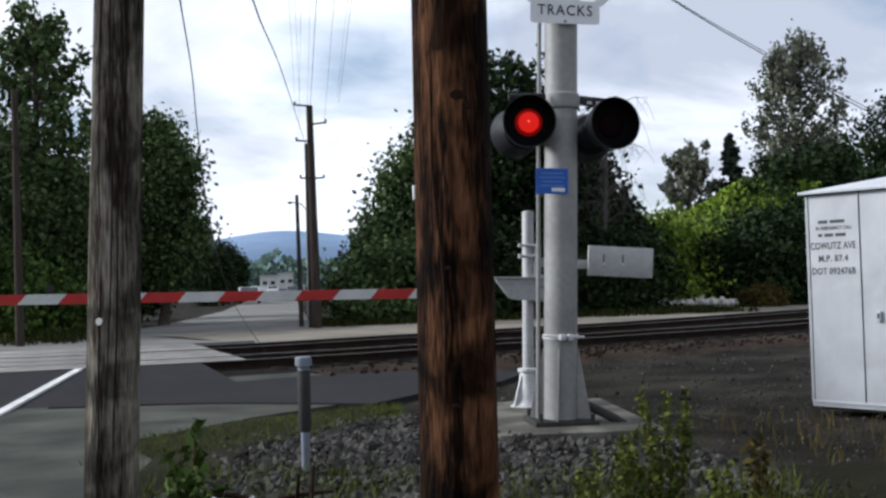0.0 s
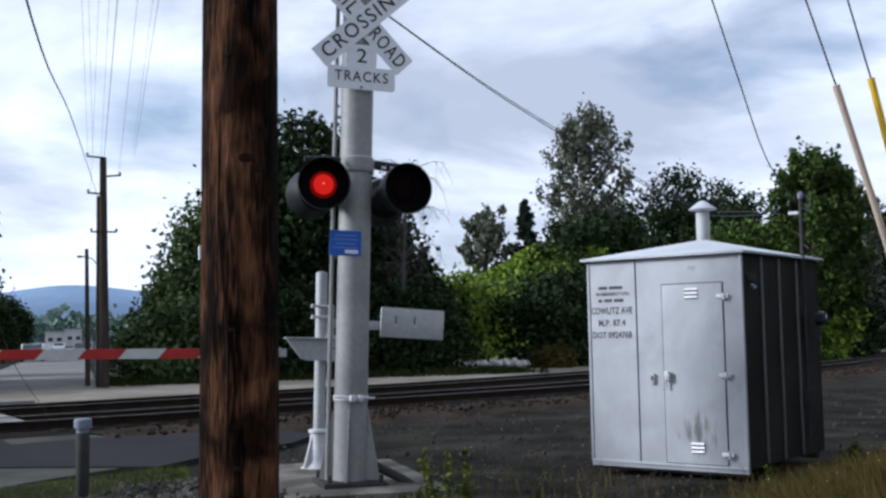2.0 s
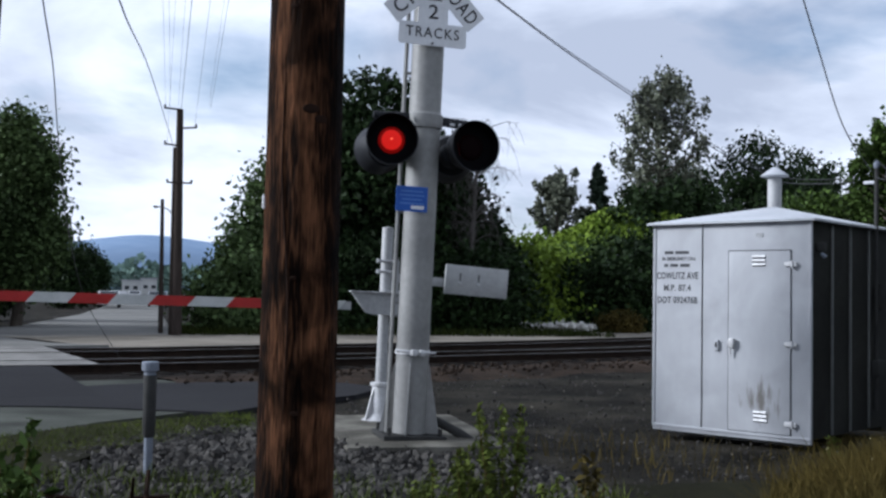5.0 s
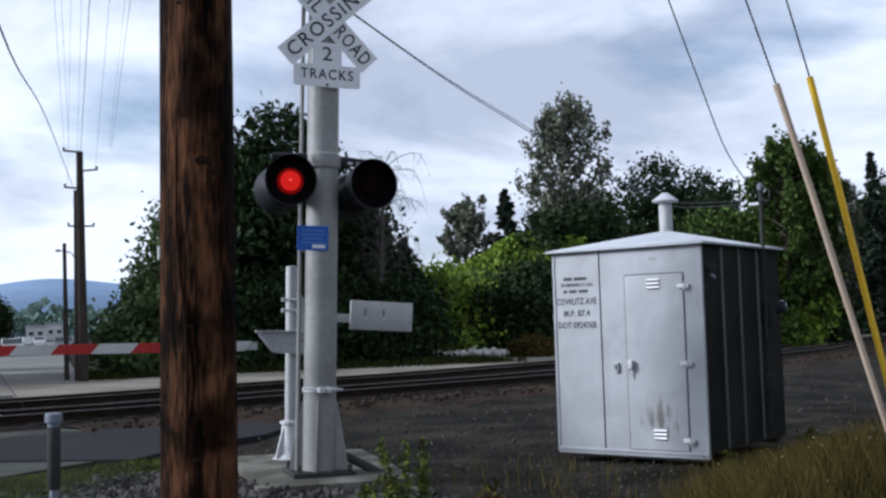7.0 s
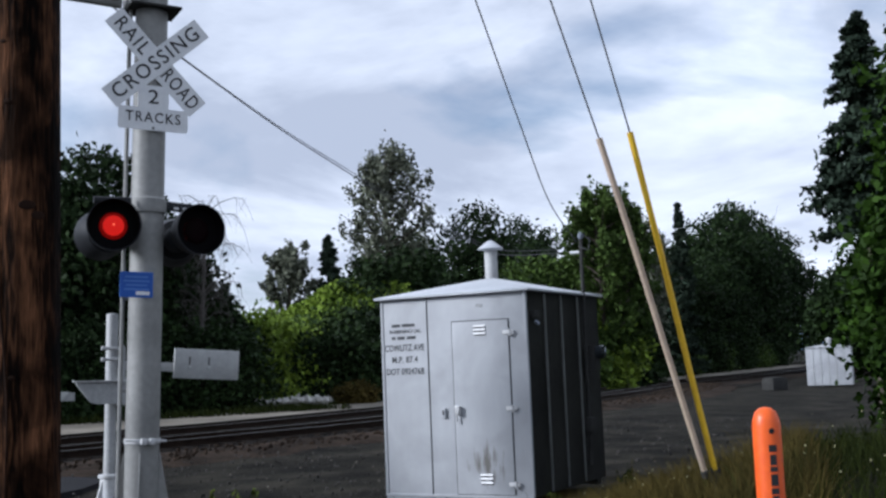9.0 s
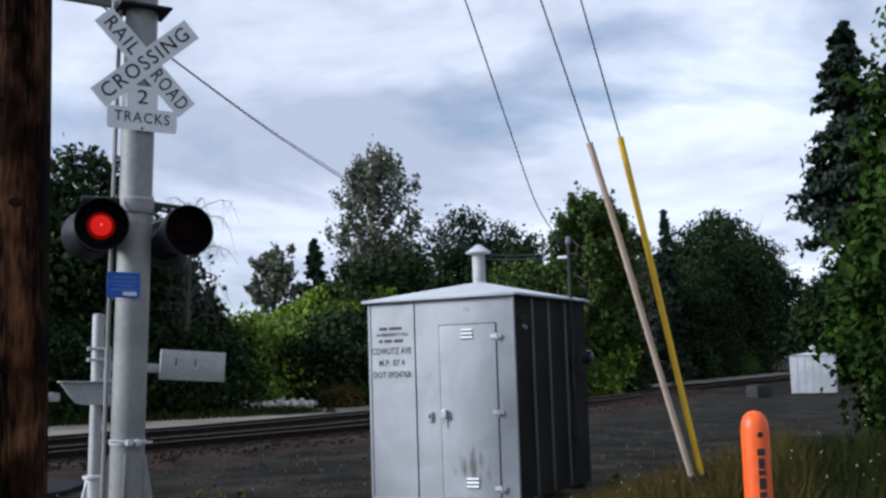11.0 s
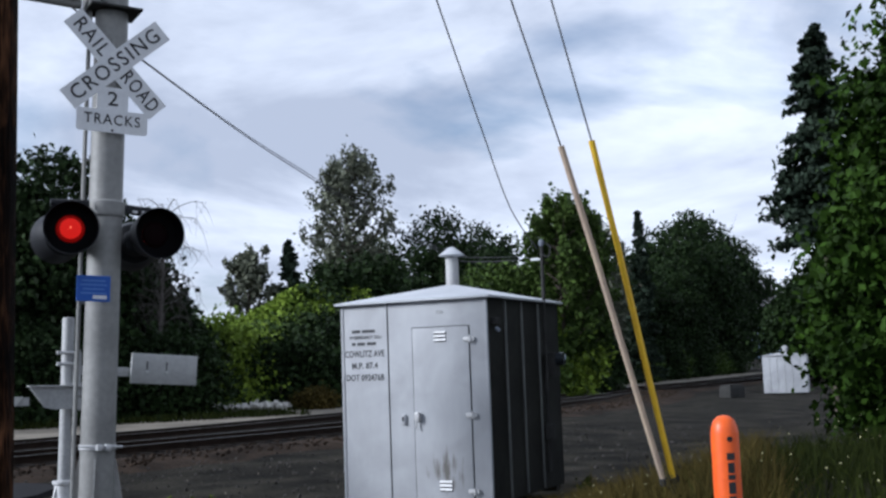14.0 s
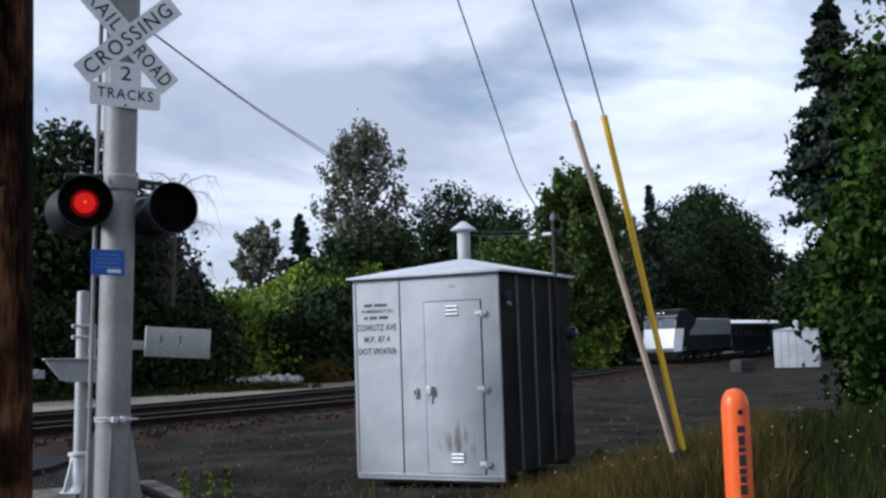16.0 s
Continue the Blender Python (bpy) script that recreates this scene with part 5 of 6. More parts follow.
# ---- the far end of the street ----
def street_car(at, turn, paint, label):
    t = thing("car", label, "car", at, group="cars in the street", turn=turn)
    part("body", prism([(-2.1, 0.3), (2.1, 0.3), (2.15, 0.75), (1.2, 0.9), (0.6, 1.4), (-1.3, 1.42), (-2.0, 0.95), (-2.15, 0.7)], 1.7, m=Matrix.Translation((0, -0.85, 0))), paint, t)
    part("windshield", prism([(0.66, 1.34), (1.16, 0.93), (1.19, 0.95), (0.69, 1.37)], 1.5, m=Matrix.Translation((0, -0.75, 0))), M["glass"], t)
    part("rear_window", prism([(-1.95, 0.98), (-1.34, 1.38), (-1.38, 1.40), (-2.0, 1.0)], 1.5, m=Matrix.Translation((0, -0.75, 0))), M["glass"], t)
    for x in (-1.3, 1.3):
        for y in (-0.78, 0.78):
            part("wheel", rod((x, y - 0.1, 0.32), (x, y + 0.1, 0.32), 0.32, seg=14), M["tyre"], t)


street_car((-5.9, 88, 0), 90, M["car_white"], "white car far down the street")
street_car((-1.9, 98, 0), 90, M["car_grey"], "grey car parked beside the street")
street_car((-5.0, 170, 0), 90, M["car_white"], "white car far down the street")
street_car((-7.5, 180, 0), 60, M["car_white"], "white car far down the street")


def far_building(at, size, label):
    t = thing("building", label, "building", at, group="buildings at the street's end")
    part("wall", box(size, (0, 0, size[2] / 2)), M["wall_pale"], t)
    part("roof", box((size[0] + 0.8, size[1] + 0.8, 0.5), (0, 0, size[2] + 0.2)), M["roof_grey"], t)
    n = int(size[0] / 3)
    for k in range(n):
        part("window", box((1.6, 0.1, 1.3), (-size[0] / 2 + 1.8 + k * 3, -size[1] / 2 - 0.03, size[2] * 0.5)), M["glass"], t)


far_building((-9.5, 420, 0), (7, 8, 5.0), "low pale commercial building at the street's end")
far_building((-3.5, 440, 0), (6, 8, 6.0), "pale flat-roofed building at the street's end")
far_building((-7.0, 500, 0), (9, 8, 9.0), "pale flat-roofed building at the street's end")


# ---- plants ----
def leaf_mesh(name, centres, size, rng, material, up=0.35, long=1.6):
    """One small leaf or spray (a bent pair of triangles) at each centre."""
    n = len(centres)
    d = rng.normal(size=(n, 3))
    d[:, 2] += up
    d /= np.linalg.norm(d, axis=1, keepdims=True)
    e = np.cross(d, rng.normal(size=(n, 3)))
    e /= np.linalg.norm(e, axis=1, keepdims=True)
    nrm = np.cross(d, e)
    s = size * rng.uniform(0.55, 1.35, (n, 1))
    a, b = centres - d * s * long / 2, centres + d * s * long / 2
    c1, c2 = centres + e * s * 0.5 + nrm * s * 0.15, centres - e * s * 0.5 + nrm * s * 0.15
    v = np.stack([a, c1, b, c2], 1).reshape(-1, 3)
    k = np.arange(n)[:, None] * 4
    me = bpy.data.meshes.new(name)
    faces = (k + np.array([[0, 1, 2, 3]])).astype(np.int32)
    me.vertices.add(len(v))
    me.vertices.foreach_set("co", v.astype(np.float32).ravel())
    me.loops.add(n * 4)
    me.loops.foreach_set("vertex_index", faces.ravel())
    me.polygons.add(n)
    me.polygons.foreach_set("loop_start", np.arange(0, n * 4, 4, dtype=np.int32))
    me.polygons.foreach_set("loop_total", np.full(n, 4, dtype=np.int32))
    me.update()
    me.validate()
    me.materials.append(material)
    return me


def clumps(rng, blobs, per, count, spread):
    """Centres of leaves: clumps on and in the blobs (x, y, z, rx, ry, rz), each clump with per leaves."""
    b = np.array(blobs, float)
    w = (b[:, 3] * b[:, 4] * b[:, 5])**0.67
    pick = rng.choice(len(b), count, p=w / w.sum())
    d = rng.normal(size=(count, 3))
    d /= np.linalg.norm(d, axis=1, keepdims=True)
    r = rng.uniform(0.25, 1.0, (count, 1))**0.45 * rng.uniform(0.82, 1.14, (count, 1))
    c = b[pick, :3] + d * r * b[pick, 3:]
    off = rng.normal(size=(count, per, 3)) * spread * np.array([1, 1, 0.7])
    return (c[:, None, :] + off).reshape(-1, 3)


def limbs(bm, rng, base, top, r, blobs, count):
    """A tapered, slightly crooked trunk and limbs towards the blobs."""
    n = 7
    pts = []
    for k in range(n):
        u = k / (n - 1)
        p = Vector(base).lerp(Vector(top), u)
        pts.append(p + Vector((*(rng.normal(size=2) * r * 0.5 * (u > 0)), 0)))
    tube(pts, [r * (1 - 0.82 * k / (n - 1)) for k in range(n)], 9, bm)
    for k in range(count):
        b = blobs[k % len(blobs)]
        u = rng.uniform(0.25, 0.8)
        a = Vector(base).lerp(Vector(top), u)
        e = Vector(b[:3]) + Vector(rng.normal(size=3) * np.array(b[3:]) * 0.5)
        mid = a.lerp(e, 0.5) + Vector((0, 0, 0.12 * (e - a).length))
        tube([a, mid, e], [r * 0.42 * (1 - u * 0.6), r * 0.22, r * 0.06], 6, bm)


def tree(at, height, blobs, material, label, leaf=0.30, clump=16, count=420, spread=0.42, trunk=0.25, seed=1, name="tree", category="tree", group="trees", limb=10, low=0.0):
    """Blobs are given in shares of the height, about the tree's foot."""
    rng = np.random.default_rng(seed)
    leaf, clump = leaf * 0.62, int(clump * 2.3)
    t = thing(name, label, category, (at[0], at[1], at[2] + fall(at[0])), group=group)
    bl = [tuple(v * height for v in b) for b in blobs]
    bm = bmesh.new()
    limbs(bm, rng, (0, 0, -0.15), (bl[0][0] * 0.4, bl[0][1] * 0.4, height * 0.86), trunk, bl, limb)
    part("trunk", bm, M["bark"], t)
    me = leaf_mesh("crown", clumps(rng, bl, clump, count, spread), leaf, rng, material)
    ob = new("crown", me)
    ob.parent = t
    return t


BROAD = [(0, 0, 0.55, 0.30, 0.30, 0.30), (-0.16, 0.05, 0.42, 0.22, 0.22, 0.24), (0.17, -0.04, 0.45, 0.22, 0.22, 0.25), (0.03, 0.03, 0.80, 0.19, 0.19, 0.18), (-0.12, -0.1, 0.64, 0.17, 0.17, 0.16),
         (0.14, 0.1, 0.66, 0.16, 0.16, 0.15), (0.02, -0.12, 0.22, 0.28, 0.24, 0.20)]
BUSH = [(0, 0, 0.45, 0.55, 0.45, 0.42), (-0.5, 0.05, 0.34, 0.42, 0.38, 0.34), (0.5, 0, 0.38, 0.44, 0.4, 0.36), (0.15, -0.2, 0.66, 0.3, 0.3, 0.28), (-0.25, -0.1, 0.62, 0.28, 0.28, 0.26), (0, -0.25, 0.16, 0.7, 0.5, 0.2)]
TALL = [(0, 0, 0.30, 0.13, 0.13, 0.16), (0.03, 0, 0.5, 0.14, 0.14, 0.16), (-0.05, 0.02, 0.62, 0.12, 0.12, 0.15), (0.05, 0, 0.74, 0.11, 0.11, 0.14), (-0.01, 0, 0.88, 0.085, 0.085, 0.11), (-0.08, 0, 0.42, 0.1, 0.1, 0.12), (0.09, 0.02, 0.38, 0.1, 0.1, 0.12)]


def poplar(at, height, label, seed, material="leaf_grey", width=0.2, leaf=0.34, bare=0.18, tufts=230):
    """A tall cottonwood: steep limbs, each with its own tufts and sky between them."""
    rng = np.random.default_rng(seed)
    leaf *= 0.6
    t = thing("cottonwood_tree", label, "tree", (at[0], at[1], fall(at[0])), group="trees")
    bm = bmesh.new()
    tube([(0, 0, -0.2), (0.1, 0, height * 0.4), (-0.1, 0.1, height * 0.75), (0, 0, height * 0.97)], [height * 0.013, height * 0.010, height * 0.006, 0.02], 9, bm)
    cs = []
    n = 64
    for k in range(n):
        f = (k + 0.5) / n
        u = bare + (0.90 - bare) * f
        a = k * 2.4 + rng.uniform(-0.4, 0.4)
        reach = width * height * (0.12 + 0.90 * math.sin(math.pi * (0.14 + 0.76 * f))**0.85) * rng.uniform(0.72, 1.12)
        p = Vector((0, 0, height * u))
        e = p + Vector((math.cos(a) * reach, math.sin(a) * reach, reach * rng.uniform(0.5, 1.0)))
        e.z = min(e.z, height * 1.0)
        tube([p, p.lerp(e, 0.5) - Vector((0, 0, 0.06 * reach)), e], [height * 0.0042, height * 0.0028, 0.012], 5, bm)
        m = max(4, int(tufts * 1.25 / n))
        for q in rng.uniform(0.3, 1.06, m):
            c = p.lerp(e, float(q))
            cs.append(np.array(c) + rng.normal(size=(20, 3)) * np.array([0.21, 0.21, 0.38]) * height / 19)
    cs.append(np.array([0, 0, height * 0.965]) + rng.normal(size=(40, 3)) * np.array([0.3, 0.3, 0.5]))
    part("trunk", bm, M["bark"], t)
    ob = new("crown", leaf_mesh("crown", np.concatenate(cs), leaf, rng, M[material], up=0.5))
    ob.parent = t


def conifer(at, height, label, seed, width=0.2, leaf=0.3, layers=24, dense=24, low=0.08):
    rng = np.random.default_rng(seed)
    leaf, dense = leaf * 0.6, int(dense * 2.2)
    t = thing("conifer_tree", label, "tree", (at[0], at[1], fall(at[0])), group="trees")
    bm = bmesh.new()
    tube([(0, 0, -0.2), (0, 0, height * 0.5), (0, 0, height)], [height * 0.014, height * 0.008, 0.015], 8, bm)
    cs = []
    for k in range(layers):
        for j in range(8):
            u = low + (1 - low) * (k + rng.uniform(-0.7, 0.7)) / layers
            u = min(max(u, low - 0.02), 0.99)
            a = rng.uniform(0, math.tau)
            reach = height * width * (1 - u)**0.85 * rng.uniform(0.55, 1.2) + 0.12
            q = rng.uniform(0, 1, (dense, 1))**0.7
            tip = np.array([math.cos(a) * reach, math.sin(a) * reach, -0.22 * reach])
            cs.append(np.array([0, 0, height * u]) + tip * q + rng.normal(size=(dense, 3)) * np.array([0.09, 0.09, 0.05]) * reach)
    part("trunk", bm, M["bark"], t)
    ob = new("crown", leaf_mesh("crown", np.concatenate(cs), leaf, rng, M["leaf_fir"], up=-0.2, long=2.0))
    ob.parent = t


def dead_tree(at, seed):
    """Bare drooping twigs beside the dark tree."""
    rng = np.random.default_rng(seed)
    bm = bmesh.new()
    tube([(0, 0, 0), (0.1, 0, 3.0), (0.3, 0, 6.5), (0.4, 0, 7.8)], [0.12, 0.09, 0.05, 0.02], 7, bm)
    for k in range(60):
        u = rng.uniform(0.45, 1.0)
        p = Vector((0.35 * u, 0, 7.8 * u))
        a = rng.uniform(0, math.tau)
        r = rng.uniform(0.5, 1.25)
        e = p + Vector((math.cos(a) * r * 1.2, math.sin(a) * r * 0.6, rng.uniform(-0.1, 0.7)))
        f = e + Vector((rng.uniform(-0.1, 0.5), 0, -rng.uniform(0.4, 1.6)))
        b1, b2 = p.lerp(e, 0.4) + Vector((0, 0, 0.2)), p.lerp(e, 0.75) + Vector((0, 0, 0.18))
        g = e.lerp(f, 0.4) + Vector((0.06, 0, 0.02))
        tube([p, b1, b2, e, g, f], [0.022, 0.017, 0.013, 0.010, 0.007, 0.004], 5, bm)
        for q in range(3):
            s0 = b2.lerp(e, rng.uniform(0, 1))
            tube([s0, s0 + Vector((rng.uniform(-0.3, 0.4), 0.1, 0.05)), s0 + Vector((rng.uniform(-0.4, 0.6), 0.1, -rng.uniform(0.3, 1.1)))], [0.008, 0.006, 0.003], 4, bm)
    solid("bare_tree", bm, M["twig"], "leafless grey drooping tree beside dark evergreens", "tree", at, group="trees")


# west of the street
tree((-14.6, 30.5, 0), 9.2, BROAD, M["leaf_street_lit"], "tall dark broadleaf tree west of the crossing", seed=11, count=620, clump=26, leaf=0.22)
tree((-12.6, 33.5, 0), 8.2, BROAD, M["leaf_street_lit"], "dark broadleaf tree west of the crossing", seed=12, count=480, clump=24, leaf=0.22)
poplar((-11.8, 33.0, 0), 12.6, "tall thin-crowned tree west of the crossing", 13, "leaf_street_lit", 0.16, 0.3, 0.12, 330)
tree((-16.5, 27.5, 0), 7.5, BROAD, M["leaf_street_lit"], "dark broadleaf tree west of the crossing", seed=14, count=420, clump=24, leaf=0.22)
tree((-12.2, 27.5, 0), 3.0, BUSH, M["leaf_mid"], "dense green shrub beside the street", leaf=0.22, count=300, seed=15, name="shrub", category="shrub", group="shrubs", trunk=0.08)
tree((-7.7, 36.5, 0), 8.6, TALL, M["leaf_street_lit"], "tall dark tree beside the street", seed=16, count=620, clump=24, leaf=0.22)
tree((-10.6, 38.0, 0), 7.6, BROAD, M["leaf_street_lit"], "tall dark tree beside the street", seed=17, count=460, clump=24, leaf=0.22)
tree((-10.4, 46.0, 0), 5.4, BROAD, M["leaf_dark"], "dark tree beside the street", seed=18, count=320)
tree((-11.2, 33.0, 0), 2.4, BUSH, M["leaf_dark"], "low dark shrub under the street trees", leaf=0.2, count=240, seed=19, name="shrub", category="shrub", group="shrubs", trunk=0.06)
tree((-8.3, 96.0, 0), 5.2, BROAD, M["leaf_dark"], "round dark tree further down the street", seed=20, count=300)
tree((-9.2, 84.0, 0), 5.0, BROAD, M["leaf_dark"], "round dark tree further down the street", seed=21, count=300)
tree((-9.6, 112.0, 0), 6.4, BROAD, M["leaf_dark"], "dark tree further down the street", seed=22, count=300)

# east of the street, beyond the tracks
tree((1.7, 34.0, 0), 4.8, BROAD, M["leaf_street_lit"], "broadleaf tree at the street corner beyond the tracks", seed=31, count=420, clump=22, leaf=0.22)
tree((4.0, 36.0, 0), 8.8, BROAD, M["leaf_street_lit"], "large dark broadleaf tree beyond the tracks", seed=32, count=620, clump=24, leaf=0.23)
tree((6.0, 33.5, 0), 10.6, BROAD, M["leaf_dark"], "large dark broadleaf tree beyond the tracks", seed=33, count=760, clump=18)
tree((8.6, 34.5, 0), 8.2, BROAD, M["leaf_dark"], "large dark broadleaf tree beyond the tracks", seed=34, count=520)
tree((1.6, 31.2, 0), 3.2, BUSH, M["leaf_street_lit"], "green shrub beside the gravel road", leaf=0.24, count=330, seed=35, name="shrub", category="shrub", group="shrubs", trunk=0.08)
tree((5.4, 30.6, 0), 3.4, BUSH, M["leaf_dark"], "dark shrub beside the gravel road", leaf=0.24, count=330, seed=36, name="shrub", category="shrub", group="shrubs", trunk=0.08)
tree((9.0, 31.6, 0), 3.8, BUSH, M["leaf_dark"], "dark shrub beside the gravel road", leaf=0.24, count=330, seed=37, name="shrub", category="shrub", group="shrubs", trunk=0.08)
tree((11.4, 36.0, 0), 4.6, BROAD, M["leaf_dark"], "dark tree beyond the gravel road, shade put into its leaves", seed=38, count=300)
dead_tree((9.4, 31.0, 0), 5)

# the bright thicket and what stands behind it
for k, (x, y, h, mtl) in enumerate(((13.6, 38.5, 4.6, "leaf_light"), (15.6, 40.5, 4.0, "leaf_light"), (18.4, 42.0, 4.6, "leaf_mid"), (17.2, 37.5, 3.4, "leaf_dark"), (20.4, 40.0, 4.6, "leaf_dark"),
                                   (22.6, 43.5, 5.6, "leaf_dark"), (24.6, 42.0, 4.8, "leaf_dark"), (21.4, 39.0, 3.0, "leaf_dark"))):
    tree((x, y, 0), h, BUSH, M[mtl], "dense leafy thicket, light put into its bright green" if mtl == "leaf_light" else "dense green thicket beyond the gravel road", leaf=0.26, count=420, spread=0.4, seed=50 + k,
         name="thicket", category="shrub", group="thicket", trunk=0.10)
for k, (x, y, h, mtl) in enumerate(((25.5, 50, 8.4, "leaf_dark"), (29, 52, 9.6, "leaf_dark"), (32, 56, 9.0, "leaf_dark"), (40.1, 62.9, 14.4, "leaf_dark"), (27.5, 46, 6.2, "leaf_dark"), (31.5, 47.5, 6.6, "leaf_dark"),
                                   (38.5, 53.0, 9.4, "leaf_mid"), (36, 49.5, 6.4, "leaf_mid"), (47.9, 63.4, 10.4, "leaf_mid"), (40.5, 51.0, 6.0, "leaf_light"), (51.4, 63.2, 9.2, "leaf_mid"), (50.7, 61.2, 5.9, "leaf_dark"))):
    tree((x, y, 0), h, BROAD if h > 7 else BUSH, M[mtl], "leafy green tree in the wood along the railway" if mtl != "leaf_dark" else "dark tree in the wood along the railway, shade put into its leaves",
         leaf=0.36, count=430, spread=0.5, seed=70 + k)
poplar((34.1, 66.0, 0), 19.3, "tall grey-green cottonwood standing above the thicket", 90, "leaf_grey", 0.185, 0.36, 0.2, 420)
poplar((36.0, 92.5, 0), 14.2, "distant round grey-green cottonwood tree", 91, "leaf_grey", 0.20, 0.5, 0.2, 300)
conifer((39.5, 91.0, 0), 15.2, "small dark fir standing in the distance", 92, 0.26, 0.42)
conifer((29.5, 93.0, 0), 10.2, "small dark fir standing in the distance", 93, 0.26, 0.42)
poplar((41.5, 49.0, 0), 13.6, "slender light green cottonwood by the railway", 94, "leaf_mid", 0.2, 0.36, 0.1, 420)
poplar((44.0, 50.0, 0), 13.2, "slender light green cottonwood by the railway", 95, "leaf_mid", 0.2, 0.36, 0.1, 420)
poplar((56.3, 62.9, 0), 14.0, "slender grey-green cottonwood by the railway", 96, "leaf_grey", 0.13, 0.36, 0.15, 300)
for k in range(15):
    p, d = along(nearest_s(46, 47.5) + k * 7.0)
    off = 17 + (k % 3) * 4.5
    h = (9.5, 13.4, 16.0, 16.8, 16.0)[min(k // 2, 4)] + (k * 7 % 5) * 0.35
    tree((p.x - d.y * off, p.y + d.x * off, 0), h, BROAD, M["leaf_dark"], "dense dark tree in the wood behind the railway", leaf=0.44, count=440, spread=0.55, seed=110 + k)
    low = 13.5 + (k % 2)
    tree((p.x - d.y * low + d.x * 3, p.y + d.x * low + d.y * 3, 0), 4.6, BUSH, M["leaf_dark"] if k % 3 else M["leaf_mid"], "dark undergrowth along the railway wood", leaf=0.34, count=260, spread=0.5, seed=210 + k,
         name="thicket", category="shrub", group="thicket", trunk=0.1)
for k, (x, y, h) in enumerate(((92, 70, 14), (100, 77, 14), (86, 61, 13), (79, 53, 12.5))):
    tree((x, y, 0), h, BROAD, M["leaf_dark"], "dense dark tree in the wood behind the railway", leaf=0.5, count=460, spread=0.6, seed=160 + k)
for k, (x, y, h) in enumerate(((126, 130, 27), (139, 142, 30), (154, 152, 30), (172, 164, 28), (112, 122, 21))):
    tree((x, y, 0), h, BROAD, M["leaf_dark"], "tall dark tree in the far wood behind the railway", leaf=0.75, count=460, spread=0.9, seed=170 + k)
tree((85, 67.5, 0), 11, BROAD, M["leaf_dark"], "dense dark tree in the wood behind the railway", leaf=0.5, count=460, spread=0.6, seed=176)
conifer((61.5, 64.5, 0), 15.6, "dark fir top above the wood", 130, 0.12, 0.4)
conifer((58.0, 70.5, 0), 14.8, "dark fir top above the wood", 131, 0.14, 0.4)



def hillside():
    """A steep slope under a close cover of bright creeper, rising eastwards behind the thicket."""
    rng = np.random.default_rng(150)
    a, b = Vector((16.0, 50.0, 0)), Vector((27.0, 48.0, 0))
    d = b - a
    n = Vector((-d.y, d.x, 0)).normalized()

    def height(u, v):
        rise = (3.0 + 4.0 * smooth(0.0, 0.8, u)) * (1 - smooth(0.95, 1.3, u))
        dome = math.sin(math.pi * min(1.0, max(0.0, v)))**0.7
        return rise * dome + 0.35 * noise.noise(Vector((u * 9, v * 5, 2))) * dome

    place = lambda u, v: a + d * u + n * (v - 0.3) * 18 + Vector((0, 0, height(u, v) - 0.3))
    nu, nv = 36, 24
    verts = [tuple(place(-0.25 + 1.5 * i / nu, j / nv)) for j in range(nv + 1) for i in range(nu + 1)]
    faces = [(j * (nu + 1) + i, j * (nu + 1) + i + 1, (j + 1) * (nu + 1) + i + 1, (j + 1) * (nu + 1) + i) for j in range(nv) for i in range(nu)]
    tagged(new("hillside", raw("hillside", verts, faces, M["leaf_mid"], True)), "steep slope rising behind the thicket", "hill", kind="structure")
    uv = rng.uniform(0, 1, (30000, 2))
    cs = np.array([place(-0.2 + 1.4 * u, 0.04 + 0.6 * v) + Vector((0, 0, 0.12 + 0.25 * max(0.0, noise.noise(Vector((u * 40, v * 22, 5)))))) for u, v in uv.tolist()])
    tagged(new("creeper", leaf_mesh("creeper", cs + rng.normal(size=cs.shape) * 0.10, 0.24, rng, M["leaf_light"], up=0.2, long=1.3)),
           "bright green creeper covering the slope", "creeper", kind="stuff")


hillside()

# beside the camera's right hand
tree((10.3, -2.7, 0.1), 8.6, [(0.03, -0.03, 0.46, 0.25, 0.25, 0.28), (-0.1, 0.0, 0.24, 0.20, 0.20, 0.2), (0.09, -0.09, 0.84, 0.19, 0.19, 0.19), (0.12, -0.1, 0.4, 0.24, 0.24, 0.26), (0.04, -0.06, 0.66, 0.19, 0.19, 0.2), (0, 0, 0.1, 0.24, 0.24, 0.14)],
     M["leaf_near"], "leafy green tree close beside the grass", leaf=0.125, clump=34, count=2300, spread=0.20, trunk=0.14, seed=140)
conifer((18.7, 7.2, 0), 9.6, "dark conifer behind the leafy tree", 141, 0.23, 0.15, 26, 90, 0.45)
tree((16.1, 1.7, 0), 6.4, BROAD, M["leaf_near"], "dark broadleaf tree behind the cabinet", leaf=0.17, count=620, clump=20, seed=142)
tree((8.6, -4.4, 0.1), 2.0, BUSH, M["leaf_near"], "leafy bramble thicket in the long grass", leaf=0.11, clump=24, count=320, spread=0.18, trunk=0.03, seed=143, name="shrub", category="shrub", group="shrubs")


